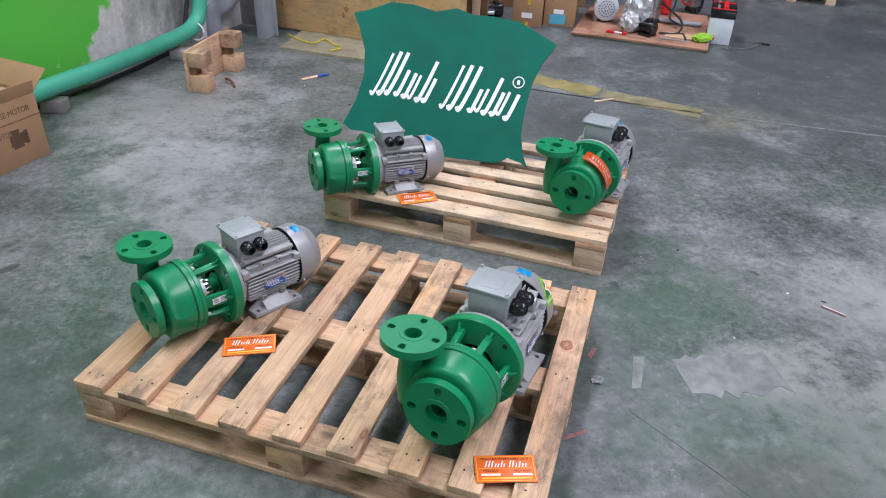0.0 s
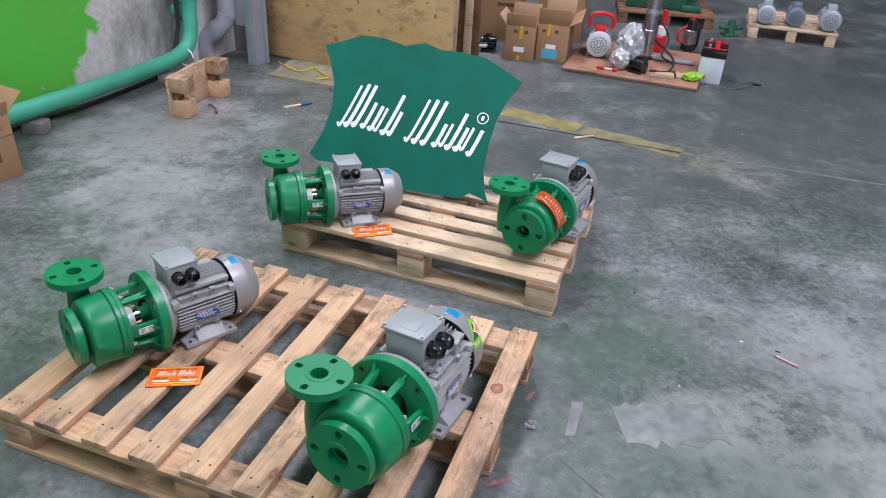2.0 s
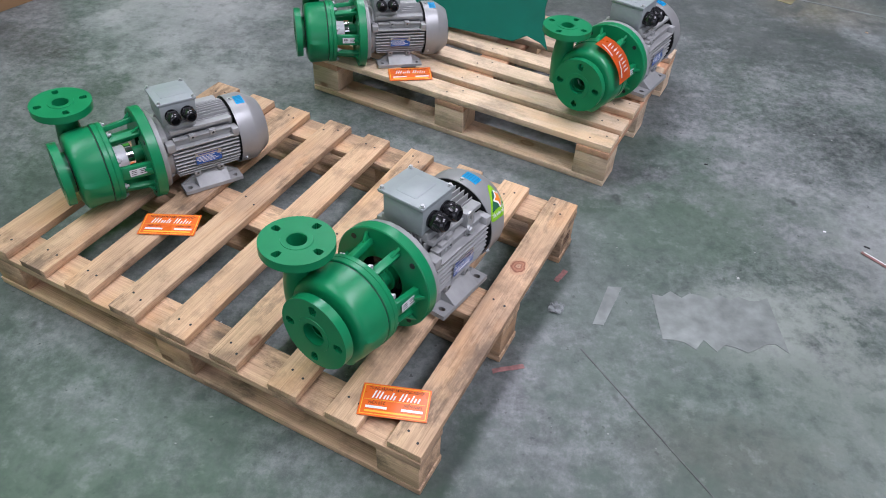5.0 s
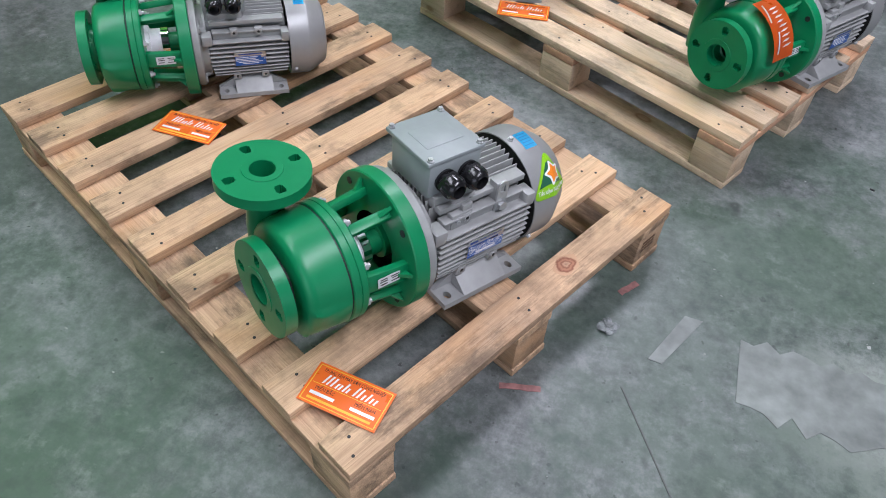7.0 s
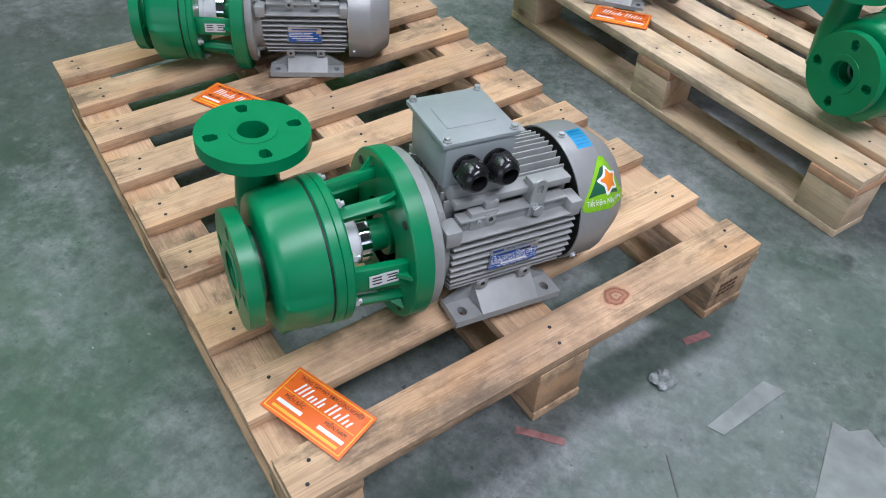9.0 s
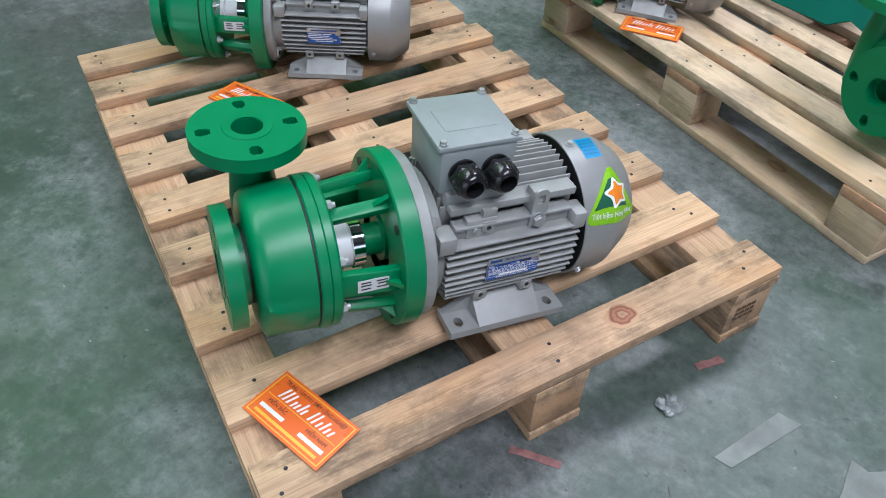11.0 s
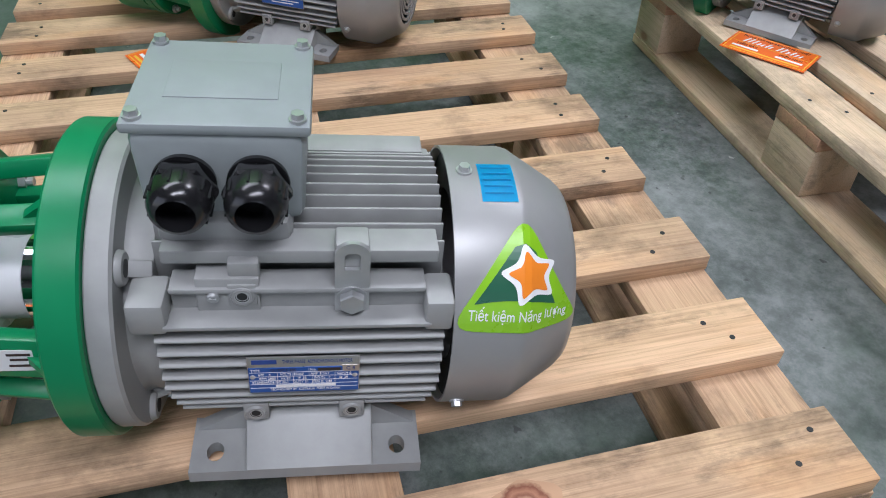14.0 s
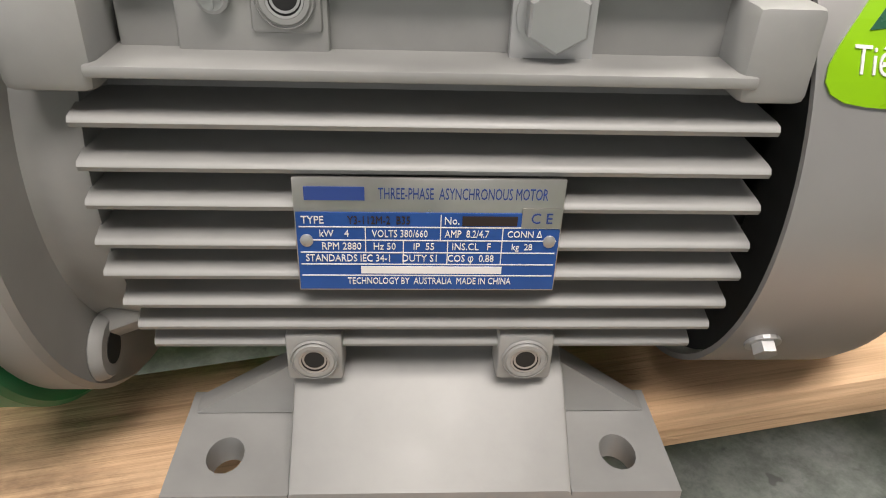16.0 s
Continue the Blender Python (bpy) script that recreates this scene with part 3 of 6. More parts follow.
def worn_pallet():
    """Boards run away from the front edge; local x along the front, y to the back."""
    p = root("wooden_pallet", pose(-0.9, 1.506, 0, 0, 0, -20.9), "worn stained wooden pallet with nine top boards", "pallet")
    W, L, H = 1.172, 0.83, 0.135
    starts = [-0.004, 0.127, 0.266, 0.405, 0.54, 0.678, 0.828, 0.963, 1.099]
    widths = [0.083, 0.08, 0.073, 0.074, 0.072, 0.072, 0.07, 0.073, 0.073]
    spots = []
    for i, (s, w) in enumerate(zip(starts, widths)):
        x = s + w / 2
        board("top_board", L + random.uniform(-0.006, 0.006), w, 0.02, "wood_a", p, pose(x, L / 2, H - 0.01, 0, 0, 90 + random.uniform(-0.5, 0.5)))
        for y in (0.04, 0.42, L - 0.045):
            spots += [(x - w * 0.22 + random.uniform(-0.006, 0.006), y + random.uniform(-0.015, 0.015)), (x + w * 0.2 + random.uniform(-0.006, 0.006), y + random.uniform(-0.015, 0.015))]
    for y in (0.045, L / 2, L - 0.045):
        board("stringer_board", W, 0.09, 0.02, "wood_a", p, pose(W / 2, y, H - 0.0305))
        board("bottom_board", W, 0.09, 0.018, "wood_a", p, pose(W / 2, y, 0.0092))
        for x in (0.05, W / 2 - 0.02, W - 0.05):
            part("block", boxm((0, 0, 0), (0.095, 0.088, 0.0765), 0.002), "wood_a", p, at=pose(x, y, 0.0571))
    nails(p, spots, H)
    kn = bmesh.new()
    lathe(kn, [(0, 0), (0.0005, 0.009), (0.0004, 0.02), (0.0, 0.024)], 24)
    for v in kn.verts:
        a = math.atan2(v.co.z, v.co.y)
        v.co.yz = v.co.yz * (1 + 0.1 * math.sin(2 * a + 1) + 0.07 * math.sin(5 * a))
    part("knot", kn, "knot", p, "dark red-brown knot", at=pose(1.128, 0.546, H, 0, -90, 0) @ Matrix.Diagonal((1, 1.15, 0.9, 1)))
    bars([(-0.02 + 0.011 * (i % 4), 0.012 - 0.011 * (i // 4), 0.008, 0.007) for i in range(12)], "print", p, Matrix(((0, 0, 1, 1.1705), (1, 0, 0, 0.78), (0, 1, 0, 0.06), (0, 0, 0, 1))), 0.0004, "stamp_mark")
    return p


def fresh_pallet():
    p = root("wooden_pallet", pose(-0.376, 2.512, 0, 0, 0, -22.0), "pale fresh wooden pallet with spaced top boards", "pallet")
    W, L, H = 1.035, 0.672, 0.136
    spots = []
    for s, w in ((0.0, 0.074), (0.104, 0.066), (0.21, 0.066), (0.323, 0.066), (0.46, 0.068), (0.6, 0.072)):
        y = s + w / 2
        board("top_board", W, w, 0.02, "wood_b", p, pose(W / 2, y, H - 0.01, 0, 0, random.uniform(-0.4, 0.4)))
        for x in (0.05, W / 2, W - 0.05):
            spots += [(x - 0.02, y - w * 0.2), (x + 0.02, y + w * 0.22)]
    for x in (0.05, W / 2, W - 0.05):
        board("stringer_board", L, 0.1, 0.02, "wood_pink", p, pose(x, L / 2, H - 0.0305, 0, 0, 90))
    for y in (0.045, L / 2, L - 0.045):
        board("bottom_board", W, 0.09, 0.018, "wood_b", p, pose(W / 2, y, 0.0092))
        for x in (0.05, W / 2, W - 0.05):
            part("block", boxm((0, 0, 0), (0.1, 0.088, 0.0765), 0.002), "wood_b", p, at=pose(x, y, 0.0571))
    nails(p, spots, H)
    return p


worn_pallet()
fresh_pallet()


# ---- pumps ----
def lug(parent, m, hole=0.0075):
    """A square boss with a threaded hole, whose shaded depth is a dark disc."""
    bm = boxm((0, 0, 0), (0.019, 0.014, 0.019), 0.0015)
    b = part("boss", bm, "grey", parent, at=m)
    h = bmesh.new()
    lathe(h, [(0.0, 0.0052), (0.0012, 0.0052), (0.0012, 0.0066), (0.0004, 0.0071), (0.0004, 0.0075), (0.0009, 0.0077), (0.0, 0.0082)], 24)
    part("hole_rim", h, "grey", b, at=pose(0, -0.0075, 0, 0, 0, -90))
    # dark disc for the shade down the hole
    part("thread", lathem([(0.0002, 0), (0.0002, 0.0052), (0.0004, 0.0051), (0.0004, 0)], 16), "rubber", b, at=pose(0, -0.0075, 0, 0, 0, -90))
    for q in range(2):
        th = lathem([(0.0004 + 0.0003 * q, 0.0051 - 0.001 * (1 - q)), (0.0006 + 0.0003 * q, 0.0044 - 0.001 * (1 - q)), (0.0007 + 0.0003 * q, 0.0051 - 0.001 * (1 - q))], 20)
        part("thread_turn", th, "steel", b, at=pose(0, -0.0075, 0.0003 * (1 - q), 0, 0, -90))
    return b


def pump(x, y, rz, k=1.0, tilt=2.0, lift=0.0, head=1.0, label="", eye=False, sticker=False, two_lugs=False):
    """A close-coupled pump: the motor's axis is local x, its foot centre the origin."""
    base = root("pump", pose(x, y, 0.1375 + lift + 0.1085 * k, 0, tilt, rz) @ Matrix.Translation((0, 0, -0.1085 * k)) @ Matrix.Diagonal((k, k, k, 1)), label, "pump", "pumps on the pallets")
    ax = Matrix.Translation((0, 0, 0.1085))
    axh = ax @ Matrix.Translation((-0.1262, 0, 0)) @ Matrix.Diagonal((head, head, head, 1)) @ Matrix.Translation((0.1262, 0, 0))
    # casing
    prof = [(-0.3165, 0.03), (-0.3165, 0.05), (-0.3155, 0.078), (-0.313, 0.0855), (-0.308, 0.0895), (-0.299, 0.0915), (-0.275, 0.0935), (-0.251, 0.095), (-0.25, 0.09), (-0.25, 0)]
    vol = lathem(prof, 96)
    for v in vol.verts:
        r = math.hypot(v.co.y, v.co.z)
        if r > 0.07 and v.co.x > -0.31:
            a = math.atan2(v.co.z, -v.co.y)
            f = 0.006 * max(0, math.sin(5 * a + v.co.x * 60)) * (1 if -1.6 < a < 0.1 else 0) * min(1, max(0, (-0.25 - v.co.x) / 0.02))
            g = 1 + f / r
            v.co.y *= g
            v.co.z *= g
    casing = part("casing", vol, "green", base, "green plastic volute casing", at=axh)
    part("casing_seam", lathem([(-0.2502, 0.08), (-0.2502, 0.0935), (-0.248, 0.0935), (-0.248, 0.08)], 64), "rubber", casing)
    part("cover_ring", lathem([(-0.248, 0.03), (-0.248, 0.095), (-0.2465, 0.097), (-0.236, 0.097), (-0.235, 0.0955), (-0.234, 0.097), (-0.225, 0.097), (-0.222, 0.094), (-0.222, 0.03)], 72), "green", base, at=axh)
    # suction side
    neck = part("suction_neck", lathem([(-0.30, 0.02), (-0.316, 0.05), (-0.3165, 0.046), (-0.319, 0.046), (-0.3195, 0.05), (-0.329, 0.05), (-0.329, 0.02)], 48), "green", base, at=axh)
    part("neck_seam", lathem([(-0.3192, 0.044), (-0.3192, 0.0488), (-0.3164, 0.0488), (-0.3164, 0.044)], 40), "rubber", neck)
    sf = part("suction_flange", drilled_disc(0.024, 0.0765, 0.019, 4, 0.047, 0.067, 0.008, 90), "green", base, at=axh @ pose(-0.3475, 0, 0))
    part("bore", lathem([(0.0, 0.024), (0.09, 0.0235), (0.091, 0.012), (0.091, 0)], 32), "green", sf)
    part("raised_face", lathem([(-0.0012, 0.0255), (-0.0012, 0.036), (0.001, 0.037), (0.001, 0.0255)], 48), "green", sf)
    # discharge side
    o = Vector((-0.2855, 0.09, 0))
    nb = bmesh.new()
    pts = [o + Vector((0, 0, z)) for z in (-0.04, 0.01, 0.035, 0.055, 0.08, 0.105, 0.118)]
    tube(nb, pts, 0, 28, [0.026, 0.03, 0.0305, 0.029, 0.0265, 0.0255, 0.026])
    nb.faces.ensure_lookup_table()
    bmesh.ops.delete(nb, geom=[nb.faces[-1]], context="FACES_ONLY")
    part("discharge_neck", nb, "green", base, at=axh)
    df = part("discharge_flange", drilled_disc(0.0185, 0.0695, 0.018, 4, 0.0425, 0.0595, 0.0075, 0), "green", base, at=axh @ Matrix.Translation((o.x, o.y, 0.1325)) @ pose(0, 0, 0, 0, 90, 0))
    part("bore", lathem([(0.0, 0.0185), (0.115, 0.018), (0.116, 0.01), (0.116, 0)], 32), "green", df)
    part("raised_face", lathem([(-0.0012, 0.019), (-0.0012, 0.029), (0.001, 0.03), (0.001, 0.019)], 48), "green", df)
    # lantern
    lantern = part("lantern_ring", lathem([(-0.152, 0.05), (-0.152, 0.113), (-0.15, 0.115), (-0.128, 0.115), (-0.1265, 0.113), (-0.1265, 0.05)], 96), "green", base, "green adapter flange of the lantern bracket", at=axh)
    for a, w in ((68, 0.017), (112, 0.017), (6, 0.032), (-34, 0.02), (176, 0.03), (-146, 0.02), (-90, 0.03)):
        bm = boxm((-0.187, 0, 0.077), (0.076, w, 0.013), 0.002)
        for v in bm.verts:
            if v.co.x > -0.155:
                v.co.z += 0.008
        part("rib", bm, "green", lantern, at=pose(0, 0, 0, 90 - a, 0, 0))
        g = prismm([(-0.155, 0.084), (-0.153, 0.106), (-0.175, 0.084)], 0.006, pose(0, 0.003, 0, 90, 0, 0))
        part("gusset", g, "green", lantern, at=pose(0, 0, 0, 90 - a, 0, 0))
    lab = part("rating_label", boxm((-0.183, 0, 0.0895), (0.042, 0.017, 0.0008)), "label", base, "small silver label with fine print", smooth=False, at=axh @ pose(0, 0, 0, 84, 0, 0))
    bars([(-0.183 + u, w, d, 0.0016) for u, w, d in ((-0.011, 0.005, 0.012), (0.009, 0.005, 0.014), (-0.011, 0.001, 0.013), (0.009, 0.001, 0.011), (-0.011, -0.004, 0.012), (0.009, -0.004, 0.014))], "ink", lab, pose(0, 0, 0.0899))
    part("shaft_seal", lathem([(-0.223, 0), (-0.223, 0.038), (-0.214, 0.038), (-0.212, 0.031), (-0.191, 0.0305), (-0.19, 0.0)], 32), "ceramic", base, "white ceramic shaft seal", at=axh)
    part("seal_ring", lathem([(-0.1905, 0), (-0.1905, 0.031), (-0.1895, 0.0325), (-0.175, 0.0325), (-0.174, 0.031), (-0.174, 0)], 32), "chrome", base, at=axh)
    part("shaft_sleeve", lathem([(-0.183, 0.021), (-0.150, 0.021), (-0.150, 0.03), (-0.13, 0.03), (-0.13, 0)], 32), "green", base, at=axh)
    part("bearing_cover", lathem([(-0.135, 0), (-0.135, 0.07), (-0.13, 0.085), (-0.128, 0)], 40), "black", base, at=axh)
    for a in range(15, 375, 45):
        c, s = math.cos(radians(a)), math.sin(radians(a))
        bm = cylm((-0.2225, 0.088 * c, 0.088 * s), (-0.2165, 0.088 * c, 0.088 * s), 0.0065, segs=6)
        cyl(bm, (-0.217, 0.088 * c, 0.088 * s), (-0.212, 0.088 * c, 0.088 * s), 0.0036, segs=8)
        part("bolt", bm, "steel", base, smooth=False, at=axh)
    for a in range(45, 405, 90):
        c, s = math.cos(radians(a)), math.sin(radians(a))
        part("flange_bolt", cylm((-0.1535, 0.1 * c, 0.1 * s), (-0.151, 0.1 * c, 0.1 * s), 0.006, segs=16), "rubber", base, at=axh)
    # motor
    part("motor_flange", lathem([(-0.1262, 0.03), (-0.1262, 0.113), (-0.125, 0.114), (-0.111, 0.114), (-0.109, 0.112), (-0.109, 0.088), (-0.105, 0.086), (-0.09, 0.088), (-0.088, 0.03)], 96), "grey", base, "grey cast motor flange", at=ax)
    for a in (45, 135, 225, 315):
        c, d = math.cos(radians(a)), math.sin(radians(a))
        ear = part("flange_ear", cylm((-0.1095, 0.099 * c, 0.099 * d), (-0.1045, 0.099 * c, 0.099 * d), 0.0125, 0.0115, 20, 0.001), "grey", base, at=ax)
        # dark disc on the solid ear imitates a shaded bolt hole
        part("bolt_hole", cylm((-0.1047, 0.099 * c, 0.099 * d), (-0.1042, 0.099 * c, 0.099 * d), 0.0062, segs=16), "rubber", ear)
        web = boxm((-0.1, 0, 0.088), (0.02, 0.012, 0.016), 0.002)
        for v in web.verts:
            if v.co.x > -0.1:
                v.co.z -= 0.006
        part("flange_web", web, "grey", base, at=ax @ pose(0, 0, 0, 90 - a, 0, 0))
    stator = part("stator", lathem([(-0.1, 0), (-0.1, 0.082), (-0.093, 0.082), (-0.088, 0.0725), (0.1, 0.0725), (0.106, 0.071), (0.106, 0)], 64), "grey", base, at=ax)
    fins = [(0.0255, 0.095, -0.0955, 0.1065), (0.0129, 0.0957, -0.0955, 0.107), (0.0011, 0.0957, -0.0957, 0.107), (-0.0118, 0.0957, -0.0957, 0.107),
            (-0.0226, 0.0955, -0.0955, 0.107), (-0.035, 0.0932, -0.093, 0.106), (-0.0457, 0.0903, -0.0912, 0.104), (-0.0558, 0.0865, -0.0888, 0.1005)]
    for side in (-1, 1):
        for z, tip, a, b in fins:
            bm = prismm([(0.06, z * 0.94 - 0.0022), (tip - 0.003, z - 0.0021), (tip - 0.0008, z - 0.0016), (tip, z), (tip - 0.0008, z + 0.0014), (tip - 0.003, z + 0.0019), (0.06, z * 0.94 + 0.0024)], b - a)
            bmesh.ops.transform(bm, matrix=Matrix(((0, 0, 1, a), (side, 0, 0, 0), (0, 1, 0, 0), (0, 0, 0, 1))), verts=bm.verts[:])
            for v in bm.verts:
                # the ends are swept back towards the body
                if abs(v.co.y) > tip - 0.004:
                    v.co.x += 0.006 if v.co.x < 0 else -0.002
            part("cooling_fin", bm, "grey", stator, angle=50)
        # shoulder with its end bosses
        for nm, c, d, bv in (("shoulder_lip", (0.006, 0.0815, 0.0398), (0.176, 0.031, 0.0035), 0.001), ("shoulder_wall", (0.006, 0.071, 0.05), (0.168, 0.014, 0.02), 0.001),
                             ("shoulder_shelf", (0.006, 0.073, 0.0605), (0.168, 0.021, 0.0045), 0.0015), ("end_boss", (-0.0915, 0.08, 0.0465), (0.0245, 0.032, 0.0265), 0.0035),
                             ("end_boss", (0.0993, 0.08, 0.0465), (0.0195, 0.032, 0.0265), 0.003), ("upper_fin", (0.008, 0.06, 0.0805), (0.18, 0.024, 0.011), 0.0012)):
            part(nm, boxm((c[0], side * c[1], c[2]), d, bv), "grey", stator)
        if two_lugs:
            for x in (-0.025, 0.035):
                lug(base, ax @ pose(x, side * 0.078, 0.06, 0, 0, 0 if side < 0 else 180))
        else:
            bl = bmesh.new()
            box(bl, (-0.041, side * 0.073, 0.0545), (0.041, 0.016, 0.031), 0.0015)
            box(bl, (-0.03, side * 0.069, 0.0755), (0.02, 0.02, 0.012), 0.0015)
            part("earth_block", bl, "grey", base, at=ax)
            lug(base, ax @ pose(-0.0316, side * 0.0755, 0.056, 0, 0, 0 if side < 0 else 180))
            sc = cylm((-0.05, side * 0.081, 0.056), (-0.05, side * 0.0855, 0.056), 0.0042, segs=16, bev=0.001)
            box(sc, (-0.05, side * 0.0857, 0.056), (0.005, 0.0006, 0.001))
            box(sc, (-0.05, side * 0.0857, 0.056), (0.001, 0.0006, 0.005))
            part("earth_screw", sc, "steel", base, at=ax)
        for x in (-0.03, 0.0415):
            lug(base, ax @ pose(x, side * 0.0815, -0.0605, 0, 0, 0 if side < 0 else 180))
    # upright fins on the crown
    for i in range(11):
        yv = -0.055 + 0.011 * i
        top = math.sqrt(0.0975 ** 2 - yv ** 2)
        part("crown_fin", boxm((0.007, yv, (top + 0.05) / 2), (0.194, 0.0026, top - 0.05), 0.001), "grey", stator)
    # cowl
    cowl = part("fan_cowl", lathem([(0.116, 0.1), (0.1095, 0.1018), (0.1095, 0.104), (0.158, 0.104), (0.1635, 0.1025), (0.2, 0.08), (0.2055, 0.075), (0.2075, 0.068), (0.2075, 0.064), (0.199, 0.06)], 96), "hood", base, "grey sheet-metal fan cowl", at=ax)
    # dark ring paints the shade in the gap behind the cowl's rim
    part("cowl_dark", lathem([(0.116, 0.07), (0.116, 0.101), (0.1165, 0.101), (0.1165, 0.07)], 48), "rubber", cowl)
    for r in (0.064, 0.054, 0.044, 0.034, 0.024):
        part("grille_ring", lathem([(0.2045, r - 0.003), (0.2075, r - 0.003), (0.2075, r + 0.002), (0.2045, r + 0.002), (0.2045, r - 0.003)], 40), "hood", cowl)
    part("grille_hub", lathem([(0.2045, 0), (0.2075, 0.0), (0.2075, 0.016), (0.2045, 0.016)], 24), "hood", cowl)
    for a in range(0, 180, 45):
        part("grille_bar", boxm((0.205, 0, 0), (0.002, 0.132, 0.005)), "hood", cowl, at=pose(0, 0, 0, a, 0, 0))
    # added dark plate puts the cowl's inner shade behind the grille
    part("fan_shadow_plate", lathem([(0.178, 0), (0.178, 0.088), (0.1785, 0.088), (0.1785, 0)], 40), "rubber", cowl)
    for a in (88, -30, 150, 210):
        c, s = math.cos(radians(a)), math.sin(radians(a))
        bm = cylm((0.122, -0.1035 * c, 0.1035 * s), (0.122, -0.1052 * c, 0.1052 * s), 0.006, segs=16)
        cyl(bm, (0.122, -0.105 * c, 0.105 * s), (0.122, -0.109 * c, 0.109 * s), 0.0042, segs=6)
        part("cowl_screw", bm, "steel", cowl, smooth=False)
    # terminal box
    sd = bmesh.new()
    box(sd, (-0.042, 0, 0.088), (0.086, 0.122, 0.026), 0.008)
    saddle = part("terminal_saddle", sd, "grey", base, at=ax)
    tb = boxm((-0.0415, 0, 0.1265), (0.106, 0.104, 0.068), 0.008)
    for v in tb.verts:
        f = 0.95 + 0.05 * min(1, max(0, (v.co.z - 0.09) / 0.07))
        v.co.x = -0.0415 + (v.co.x + 0.0415) * f
        v.co.y *= f
    tbox = part("terminal_box", tb, "lid", base, "grey cast terminal box", at=ax)
    ld = boxm((-0.0415, 0.005, 0.1625), (0.112, 0.114, 0.008), 0.0028)
    lid = part("lid", ld, "lid", tbox)
    part("lid_panel", boxm((-0.0415, 0.005, 0.1667), (0.07, 0.05, 0.0012), 0.0005), "lid", lid)
    for dx in (-0.048, 0.048):
        for dy in (-0.0445, 0.0555):
            bm = cylm((-0.0415 + dx, dy, 0.166), (-0.0415 + dx, dy, 0.1685), 0.0055, segs=16)
            cyl(bm, (-0.0415 + dx, dy, 0.168), (-0.0415 + dx, dy, 0.1722), 0.0042, segs=6)
            part("lid_screw", bm, "steel", lid, smooth=False)
    for dx in (-0.063, -0.0185):
        g = bmesh.new()
        lathe(g, [(0, 0), (0, 0.0185), (0.004, 0.0195), (0.006, 0.0195), (0.0065, 0.0175), (0.009, 0.0175), (0.0095, 0.0195)], 36)
        lathe(g, [(0.0095, 0.0), (0.0095, 0.0205), (0.013, 0.0215), (0.018, 0.0215), (0.02, 0.02)], 6)
        lathe(g, [(0.017, 0.0195), (0.03, 0.0188), (0.036, 0.0165), (0.039, 0.0135), (0.04, 0.0115), (0.036, 0.0105), (0.022, 0.0105), (0.022, 0)], 36)
        gl = part("cable_gland", g, "black", tbox, "black ribbed plastic cable gland", angle=30, at=pose(dx, -0.0495, 0.127, 0, 0, -90))
        for i in range(18):
            a = 2 * math.pi * i / 18
            if i % 3:
                part("gland_rib", boxm((0.024, 0.0192 * math.cos(a), 0.0192 * math.sin(a)), (0.012, 0.0014, 0.0014)), "black", gl)
    # feet
    for side in (-1, 1):
        ft = bmesh.new()
        prism(ft, [(0.1145, 0.0), (0.1145, 0.012), (0.083, 0.0365), (0.06, 0.045), (0.03, 0.045), (0.03, 0.0)], 0.096, Matrix(((0, 0, 1, -0.046), (1, 0, 0, 0), (0, 1, 0, 0), (0, 0, 0, 1))))
        bmesh.ops.bevel(ft, geom=[e for e in ft.edges if min(v.co.z for v in e.verts) > 0.011 and min(v.co.y for v in e.verts) < 0.114], offset=0.0018, segments=2, profile=0.5, affect="EDGES", clamp_overlap=True)
        for x0, x1, hx in ((-0.088, -0.046, -0.07), (0.05, 0.088, 0.07)):
            holed_plate(ft, x0, x1, 0.064, 0.1145, 0.0, 0.0115, hx, 0.0965, 0.0065, 0.0085)
        prism(ft, [(-0.085, 0.012), (-0.045, 0.012), (-0.045, 0.037)], 0.01, Matrix(((1, 0, 0, 0), (0, 0, 1, 0.066), (0, 1, 0, 0), (0, 0, 0, 1))))
        prism(ft, [(0.085, 0.012), (0.049, 0.012), (0.049, 0.037)], 0.01, Matrix(((1, 0, 0, 0), (0, 0, 1, 0.066), (0, 1, 0, 0), (0, 0, 0, 1))))
        for v in ft.verts:
            v.co.y *= side
        part("foot", ft, "grey", base, angle=30, at=pose(0.0075, 0, -0.0005))
    # nameplate
    np_m = ax @ Matrix(((1, 0, 0, 0.0072), (0, 0, -1, -0.0962), (0, 1.1, 0, -0.0076), (0, 0, 0, 1)))
    plate = part("nameplate", boxm((0, 0, 0.0004), (0.0775, 0.0345, 0.0012), 0.0005), "plate_metal", base, "blue and silver engraved motor nameplate", at=np_m)
    part("blue_field", boxm((0, -0.0045, 0.0012), (0.0765, 0.0238, 0.0004)), "plate_blue", plate, smooth=False)
    part("corner_field", boxm((0.0325, 0.006, 0.00135), (0.0115, 0.006, 0.0005)), "plate_metal", plate, smooth=False)
    if eye:
        z = 0.00165
        T = lambda s, x, y, h, mt="white", q=0.92: words(s, h, mt, plate, Matrix.Translation((x, y, z)), 0.00012, q)
        words("THREE-PHASE  ASYNCHRONOUS MOTOR", 0.0047, "blue_print", plate, Matrix.Translation((0.0095, 0.0127, 0.0011)), 0.00012, 0.55)
        bars([(-0.027, 0.0128, 0.017, 0.0038)], "blue_print", plate, Matrix.Translation((0, 0, 0.001)), 0.0003, "maker_bar")
        words("C E", 0.0044, "blue_print", plate, Matrix.Translation((0.0325, 0.006, 0.00175)), 0.00012)
        T("TYPE", -0.0335, 0.0052, 0.0032)
